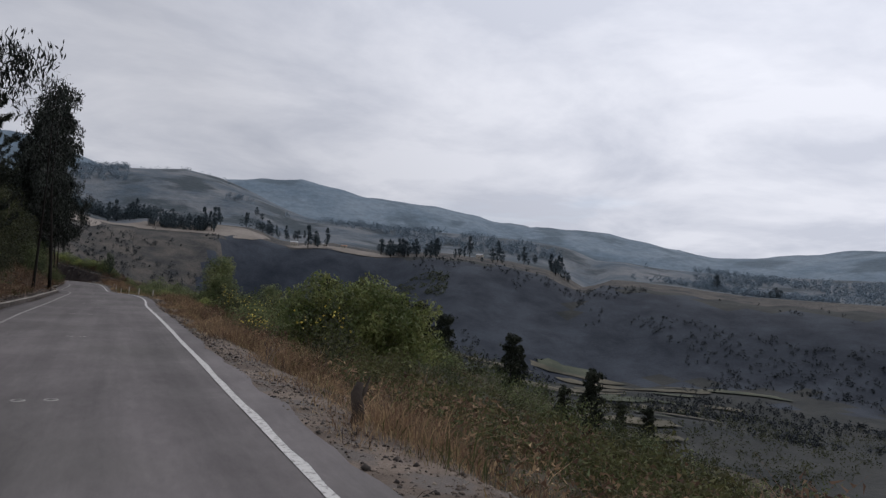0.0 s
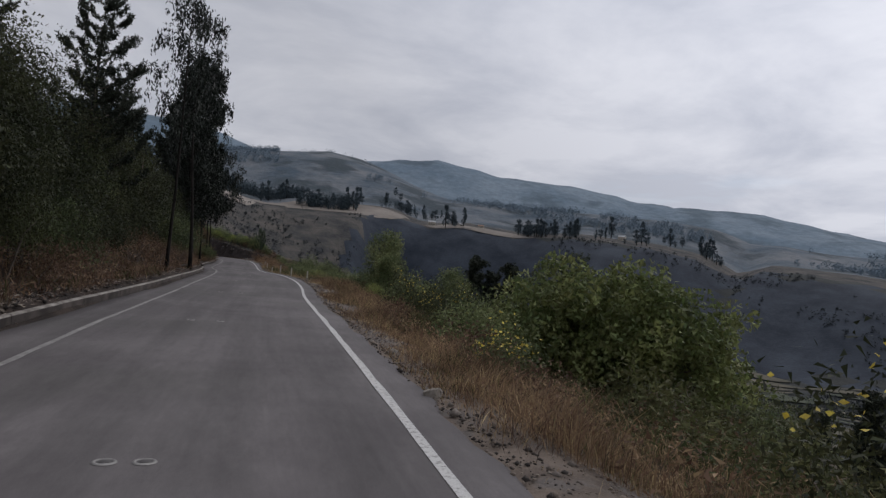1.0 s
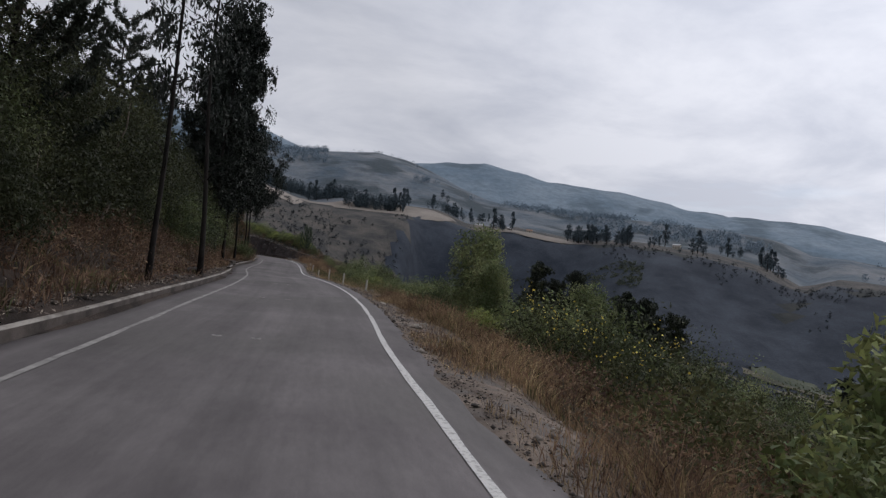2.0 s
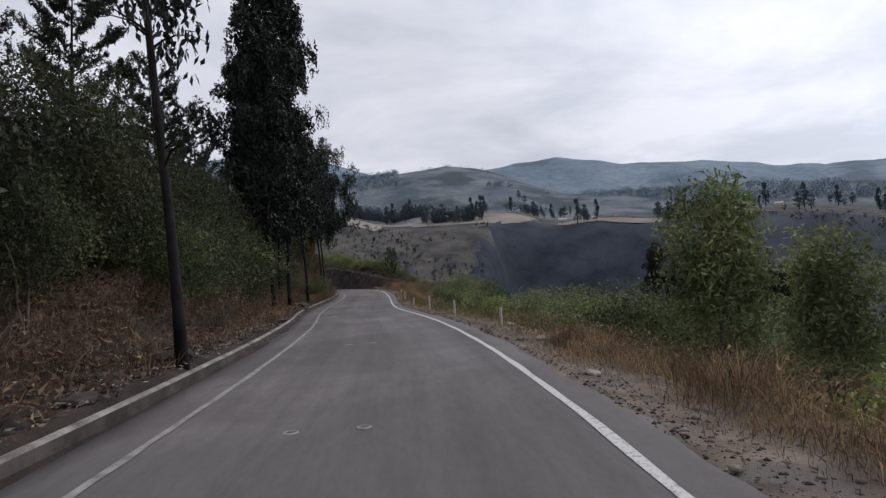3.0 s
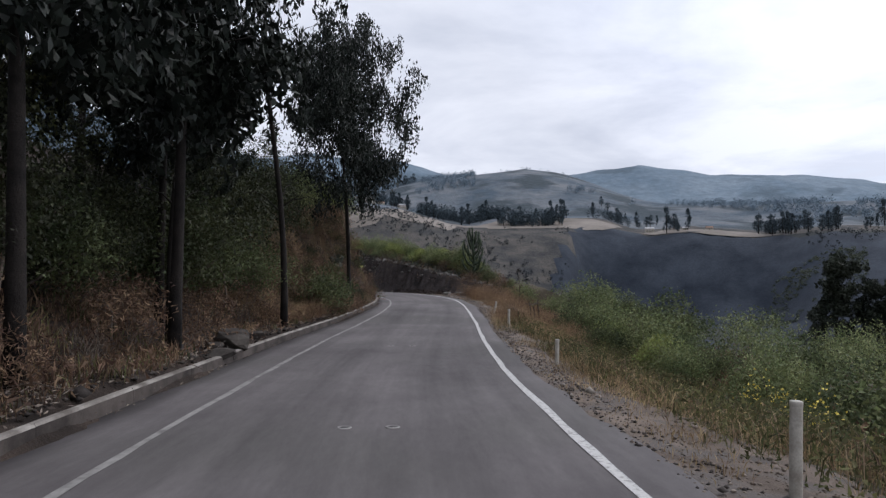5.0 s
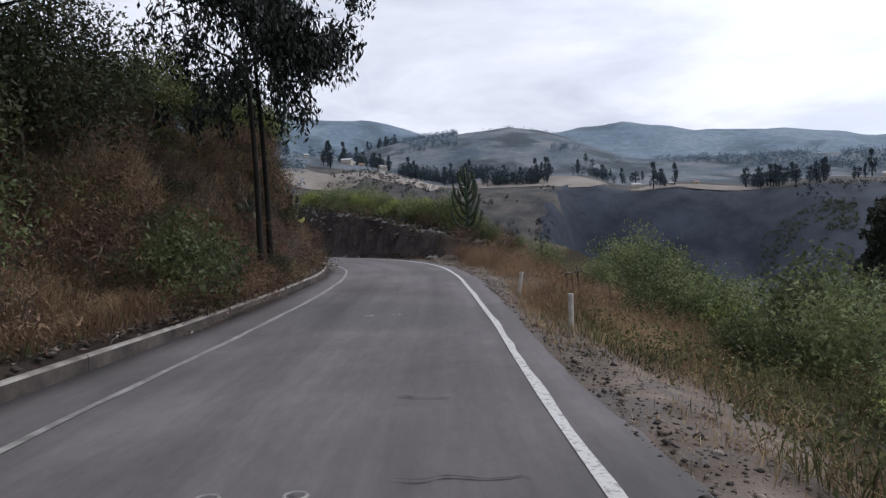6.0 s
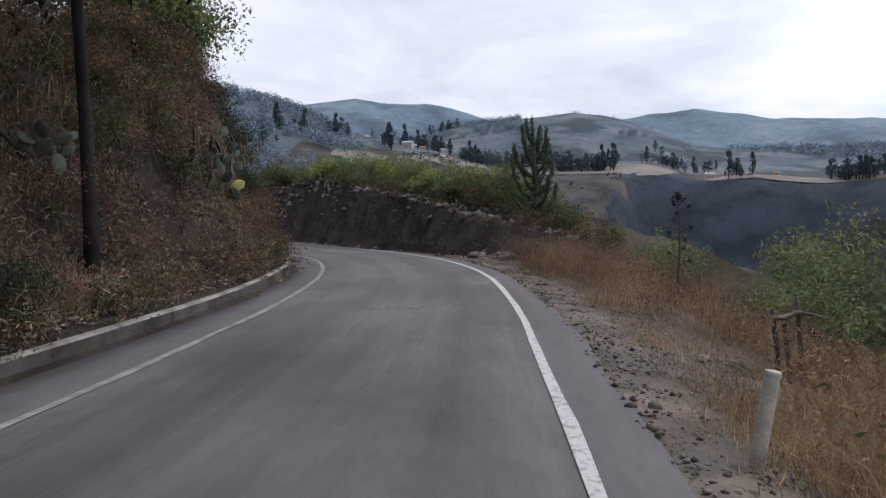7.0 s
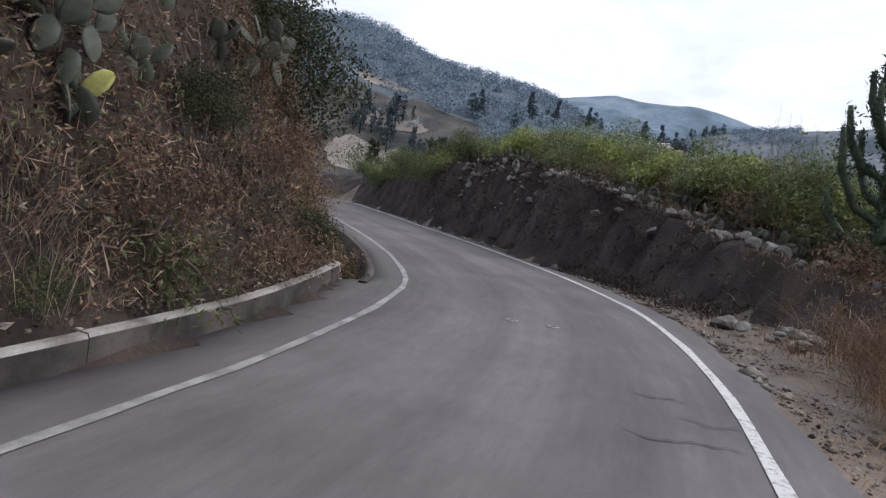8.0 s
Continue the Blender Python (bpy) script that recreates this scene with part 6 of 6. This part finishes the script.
def build_stump():
    x, y = 4.25, 10.3
    z = gz(x, y)
    path = [(x, y, z - 0.15), (x + 0.02, y, z + 0.12), (x - 0.02, y + 0.02, z + 0.36), (x + 0.03, y + 0.03, z + 0.5)]
    root = thing("tree_stump", x, y, z, "dark broken stump at the edge of the dry grass", "stump")
    part("wood", quads("wood", *[np.asarray(a) - (np.array([[x, y, z]]) if k == 0 else 0) for k, a in enumerate(tube(path, [0.11, 0.085, 0.075, 0.045], 9))], [WOOD], shade=True), root)
    part("broken_limb", quads("broken_limb", *tube([(0, 0, 0.28), (0.1, 0.03, 0.4), (0.16, 0.05, 0.56)], [0.04, 0.03, 0.012], 6), [WOOD], shade=True), root)


build_stump()


def build_bough():
    rng = np.random.default_rng(71)
    z = gz(4.7, 105.4)
    main = [(4.2, 105.1, z + 0.98), (4.5, 105.3, z + 0.93), (4.85, 105.55, z + 0.99), (5.3, 105.6, z + 0.9)]
    out = [tube(main, [0.03, 0.035, 0.03, 0.012], 6)]
    for k in range(6):
        a = np.array(main[1 + k % 2])
        b = a + rng.normal(0, 0.25, 3) * (1, 1, 0.4)
        out.append(tube([a, (a + b) / 2 + (0, 0, 0.04), b], [0.014, 0.01, 0.004], 4))
    tagged(new("fallen_bough", quads("fallen_bough", *join(out), [TWIG], shade=True)), "pale dead bough lying across the fence posts", "branch")


build_bough()


def build_seed_stalk():
    rng = np.random.default_rng(72)
    x, y = 4.2, 109.7
    root = thing("seed_stalk", x, y, gz(x, y), "tall dark dead flower stalk with seed heads", "plant")
    t = np.linspace(0, 1, 7)
    path = np.column_stack([0.08 * np.sin(3 * t), 0.05 * np.sin(5 * t), 2.3 * t - 0.1])
    part("stem", quads("stem", *tube(path, 0.02 * (1.2 - 0.7 * t), 6), [WOOD], shade=True), root)
    heads = [(path[-1], 0.16)]
    for k in range(9):
        f = 0.4 + 0.06 * k
        base = np.array([np.interp(f, t, path[:, c]) for c in range(3)])
        a = 2.4 * k
        end = base + np.array([math.cos(a) * 0.22, math.sin(a) * 0.22, 0.12])
        part("twig", quads("twig", *tube([base, (base + end) / 2 + (0, 0, 0.03), end], [0.009, 0.007, 0.005], 4), [WOOD]), root)
        heads.append((end, 0.055))
    for c, r in heads:
        part("seed_head", quads("seed_head", *leaves(rng, c + cloud(rng, 60, [r * 0.5] * 3), r * 0.6, r * 0.25), [BARK]), root)


build_seed_stalk()


# ---- far houses, trees and woods ----
def house(seed, w, d, h, tin):
    root = thing("house", 0, 0, 0, "small pale farmhouse with a low gable roof", "house", "houses across the valley")

    def boxy(name, x0, x1, y0, y1, z0, z1, mat, parent=root):
        bm = bmesh.new()
        bmesh.ops.create_cube(bm, size=1, matrix=Matrix.Translation(((x0 + x1) / 2, (y0 + y1) / 2, (z0 + z1) / 2)) @ Matrix.Diagonal((x1 - x0, y1 - y0, z1 - z0, 1)))
        me = bpy.data.meshes.new(name)
        bm.to_mesh(me)
        bm.free()
        me.materials.append(mat)
        return part(name, me, parent)

    wall = boxy("wall", -w / 2, w / 2, -d / 2, d / 2, -2, h, WALL_ADOBE)
    o, r = 0.5, h + 0.28 * d
    v = [(-w / 2 - o, -d / 2 - o, h - 0.1), (w / 2 + o, -d / 2 - o, h - 0.1), (w / 2 + o, 0, r), (-w / 2 - o, 0, r), (-w / 2 - o, d / 2 + o, h - 0.1), (w / 2 + o, d / 2 + o, h - 0.1)]
    v += [(x, y, z - 0.2) for x, y, z in v]
    me = bpy.data.meshes.new("roof")
    me.from_pydata(v, [], [(0, 1, 2, 3), (3, 2, 5, 4), (7, 6, 9, 8), (8, 9, 10, 11), (0, 6, 7, 1), (4, 5, 11, 10), (0, 3, 9, 6), (3, 4, 10, 9), (1, 7, 8, 2), (2, 8, 11, 5)])
    me.materials.append(ROOF_TIN if tin else ROOF_TILE)
    part("roof", me, root)
    for k in (-1, 1):
        boxy("window", k * w * 0.28 - 0.6, k * w * 0.28 + 0.6, -d / 2 - 0.06, -d / 2 + 0.1, 1.0, 2.2, DARK_OPENING, wall)
    boxy("door", -0.5, 0.5, -d / 2 - 0.08, -d / 2 + 0.1, 0, 2.1, DARK_OPENING, wall)
    return root


def at_bearing(b, r):
    return EYE_X + math.sin(radians(b)) * r, EYE_Y + math.cos(radians(b)) * r


def build_houses():
    kinds = [house(1, 11, 7, 3.0, False), house(2, 14, 8, 5.2, True), house(3, 9, 6, 2.8, True)]
    used = set()
    for k, (b, r) in enumerate(((-10.2, 690), (-8.4, 670), (-8.0, 700), (-7.2, 690), (-5.4, 680), (-11.8, 700), (-6.0, 720), (15.6, 655), (18.4, 660), (20.2, 668), (33.0, 700), (-31.0, 430), (-33.0, 445), (24.5, 150))):
        x, y = at_bearing(b, r)
        if k == 13:
            x, y = 46.8, 201.0
        ob = kinds[k % 3]
        m = Matrix.Translation((x, y, float(land_height(x, y)) + 0.3)) @ Matrix.Rotation(radians(-b) + rnd.uniform(-0.5, 0.5), 4, "Z") @ Matrix.Diagonal((0.75, 0.75, 0.8, 1) if k != 13 else (0.5, 0.6, 0.8, 1))
        if ob.name in used:
            copy_thing(ob, m)
        else:
            used.add(ob.name)
            ob.matrix_basis = m


build_houses()


def drape(parent, b0, b1, r0, r1, mat, lift, seed, nb=40, nr=6):
    """A field laid over the ground between two bearings and two distances, with an uneven border."""
    u, v = np.meshgrid(np.linspace(0, 1, nb), np.linspace(0, 1, nr))
    edge = 0.3 * lumps(u * 7, seed * 5.0 + 0 * u, 1.0) * np.where(v > 0.5, 1, 0.6)
    taper = np.minimum(1, 8 * np.minimum(u, 1 - u)) ** 0.5
    b = b0 + (b1 - b0) * u + 0.1 * (b1 - b0) * lumps(v * 3, seed * 3.0 + 0 * v, 1.0) * (2 * u - 1)
    r = r0 + (r1 - r0) * (0.5 + (v - 0.5 + edge * (v - 0.2)) * taper)
    x, y = EYE_X + np.sin(np.radians(b)) * r, EYE_Y + np.cos(np.radians(b)) * r
    part("field", sheet("field", np.stack([x, y, land_height(x, y) + lift], -1)[:, ::-1], [mat]), parent)


def build_far_fields():
    root = thing("far_fields", 0, 0, 0, "tan dry fields and terraces across the valley", "field", kind="structure")
    rng = np.random.default_rng(91)
    for k, (b0, b1, r0, r1, m) in enumerate(((-14, -6.5, 530, 600, FIELD), (-7.5, -0.5, 545, 640, FIELD), (-1, 4, 622, 665, FIELD), (2.5, 13.2, 624, 690, FIELD), (15.5, 24.8, 624, 670, FIELD), (-13, -9, 760, 840, FIELD), (-33, -28.5, 592, 612, FIELD), (-34, -28.5, 468, 500, FIELD), (-32, -27, 525, 545, FIELD), (-28, -22, 470, 520, SPUR))):
        drape(root, b0, b1, r0, r1, m, 0.5, k + 1)
    for k in range(64):
        b, r = rng.uniform(21, 58), rng.uniform(140, 410)
        drape(root, b, b + rng.uniform(3, 10), r, r + rng.uniform(4, 16), (TERRACE, TERRACE, GREEN_FIELD)[k % 3], 0.8, 40 + k, 24, 3)


build_far_fields()


def build_far_trees():
    kinds = [far_tree(1, 14, 0.36), far_tree(2, 19, 0.2), far_tree(3, 11, 0.42)]
    spots = []
    for b0, b1, r0, r1, n in ((-3.6, 3.4, 694, 730, 40), (3.9, 7.6, 640, 665, 26), (7.6, 13, 740, 800, 6), (17.8, 21.0, 650, 680, 7), (23.6, 29.0, 640, 670, 36), (9.5, 17, 760, 900, 8), (-9, -4, 690, 740, 16), (30, 36, 640, 720, 7), (36, 58, 640, 800, 22), (-16, -5, 600, 740, 26), (9, 14, 760, 900, 4), (-24, -16, 500, 640, 12), (-37, -24, 440, 570, 40), (-12, -4, 1000, 1200, 14)):
        groves = [(rnd.uniform(b0, b1), rnd.uniform(r0, r1)) for _ in range(max(2, n // 4))]
        for _ in range(n):
            gb, gr = rnd.choice(groves)
            spots.append((gb + rnd.gauss(0, 0.7), gr + rnd.gauss(0, 12)))
    used = set()
    for k, (b, r) in enumerate(spots):
        x, y = at_bearing(b, r)
        ob = kinds[k % 3]
        m = Matrix.Translation((x, y, float(land_height(x, y)) - 0.5)) @ Matrix.Rotation(rnd.uniform(0, 6), 4, "Z") @ Matrix.Diagonal((1, 1, 1, 1) if ob.name not in used else (*(rnd.uniform(0.55, 1.35),) * 3, 1))
        if ob.name in used:
            copy_thing(ob, m)
        else:
            used.add(ob.name)
            ob.matrix_basis = m


build_far_trees()


def clumps(name, label, seed, x, y, size, per, mat, tall=1.0, grain=0.4):
    rng = np.random.default_rng(seed)
    z = land_height(x, y)
    n = len(x)
    s = size * rng.uniform(0.6, 1.4, n)
    c = np.repeat(np.column_stack([x, y, z + s * 0.45 * tall]), per, 0) + cloud(rng, n * per, [0.23, 0.23, 0.27 * tall]) * np.repeat(s, per)[:, None]
    v = leaves(rng, c, size * grain, size * grain * 0.65, three=True)
    tagged(new(name, quads(name, *v, [mat])), label, "vegetation", kind="stuff")


def build_woods():
    rng = np.random.default_rng(77)
    # woods on the shoulder to the left and on the hills behind the plateau
    b, r = rng.uniform(-48, 66, 26000), rng.uniform(440, 1500, 26000)
    x, y = EYE_X + np.sin(np.radians(b)) * r, EYE_Y + np.cos(np.radians(b)) * r
    wood = lumps(x, y, 130) + 0.6 * lumps(x + 500, y, 40)
    keep = ((b < -12) & (r > 600 - 5 * (b + 42)) & (r < 900) & (wood > -0.5)) | ((b > -9) & (b < 15) & (r > 740) & (r < 850) & (wood > -0.15)) | ((b > 14) & (b < 62) & (r > 790) & (r < 1000) & (wood > 0.05)) | ((b > -9) & (b < 1) & (r > 1020) & (r < 1300) & (wood > -0.1)) | ((r > 760) & (r < 1150) & ((b < -8) | (b > 9)) & (wood > 0.3)) | ((r > 1150) & (wood > 1.0))
    clumps("far_woods", "hazy blue woods on the far hills", 78, x[keep], y[keep], 9.0, 36, HAZY_FOREST, grain=0.2)
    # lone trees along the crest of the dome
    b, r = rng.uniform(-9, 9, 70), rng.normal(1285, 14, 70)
    clumps("crest_trees", "hazy blue trees along the crest of the dome", 86, EYE_X + np.sin(np.radians(b)) * r, EYE_Y + np.cos(np.radians(b)) * r, 7.0, 26, HAZY_FOREST, grain=0.2)
    # groves behind the rim of the valley
    b = np.concatenate([rng.uniform(b0, b1, n) for b0, b1, n in ((-4.0, 3.4, 300), (3.9, 7.6, 90), (23.6, 29.0, 150), (9, 14, 60), (-12, -5, 90))])
    r = np.concatenate([rng.uniform(r0, r1, n) for r0, r1, n in ((694, 745, 300), (640, 668, 90), (642, 675, 150), (740, 790, 60), (690, 760, 90))])
    x, y = EYE_X + np.sin(np.radians(b)) * r, EYE_Y + np.cos(np.radians(b)) * r
    keep = lumps(x, y, 34) > -0.25
    clumps("rim_groves", "dark hazy groves behind the rim of the valley", 93, x[keep], y[keep], 9.0, 60, HAZY_FAR_LEAF, tall=1.5, grain=0.16)
    # pale green growth on the far wall of the valley
    b, r = rng.uniform(24.4, 30.8, 420), rng.uniform(500, 562, 420)
    x, y = EYE_X + np.sin(np.radians(b)) * r, EYE_Y + np.cos(np.radians(b)) * r
    keep = lumps(x, y, 22) > -0.3
    clumps("pale_scrub", "pale green scrub on terraces across the valley", 94, x[keep], y[keep], 3.6, 30, PALE_SCRUB, tall=0.6, grain=0.25)
    b, r = rng.uniform(2, 75, 5200), 40 + 300 * rng.random(5200) ** 0.8
    x, y = EYE_X + np.sin(np.radians(b)) * r, EYE_Y + np.cos(np.radians(b)) * r
    _, d, _, hw = locate(x, y)
    keep = (d > 20) & (lumps(x, y, 25) > -0.45)
    clumps("valley_scrub", "dark green scrub on the slope down to the valley", 79, x[keep], y[keep], 2.6, 14, LEAF_SHADE, grain=0.24)
    # brush between the bushes of the near slope
    st, off = rng.uniform(S(2), S(112), 2600), 7 + 38 * rng.random(2600) ** 1.3
    c0, right, half = axis_at(st)
    p = c0 + right * (half + off)[:, None]
    for k, (name, label, mat) in enumerate((("slope_brush", "dry brown brush on the slope below the road", BRACKEN), ("slope_herbs", "olive-brown herbs on the slope below the road", WEED))):
        clumps(name, label, 88 + k, p[k::2, 0], p[k::2, 1], 1.15, 25, mat, tall=0.8, grain=0.16)
    b, r = rng.uniform(-12, 75, 7600), rng.uniform(240, 622, 7600)
    x, y = EYE_X + np.sin(np.radians(b)) * r, EYE_Y + np.cos(np.radians(b)) * r
    keep = (lumps(x, y, 60) + 0.5 * lumps(x, y, 17) > 0.1) & ((r < 400) | (b < 9) | (b > 27))
    clumps("hazy_cliff_scrub", "dark scrub on the far side of the valley", 80, x[keep], y[keep], 3.4, 18, HAZY_SCRUB, grain=0.32)


build_woods()
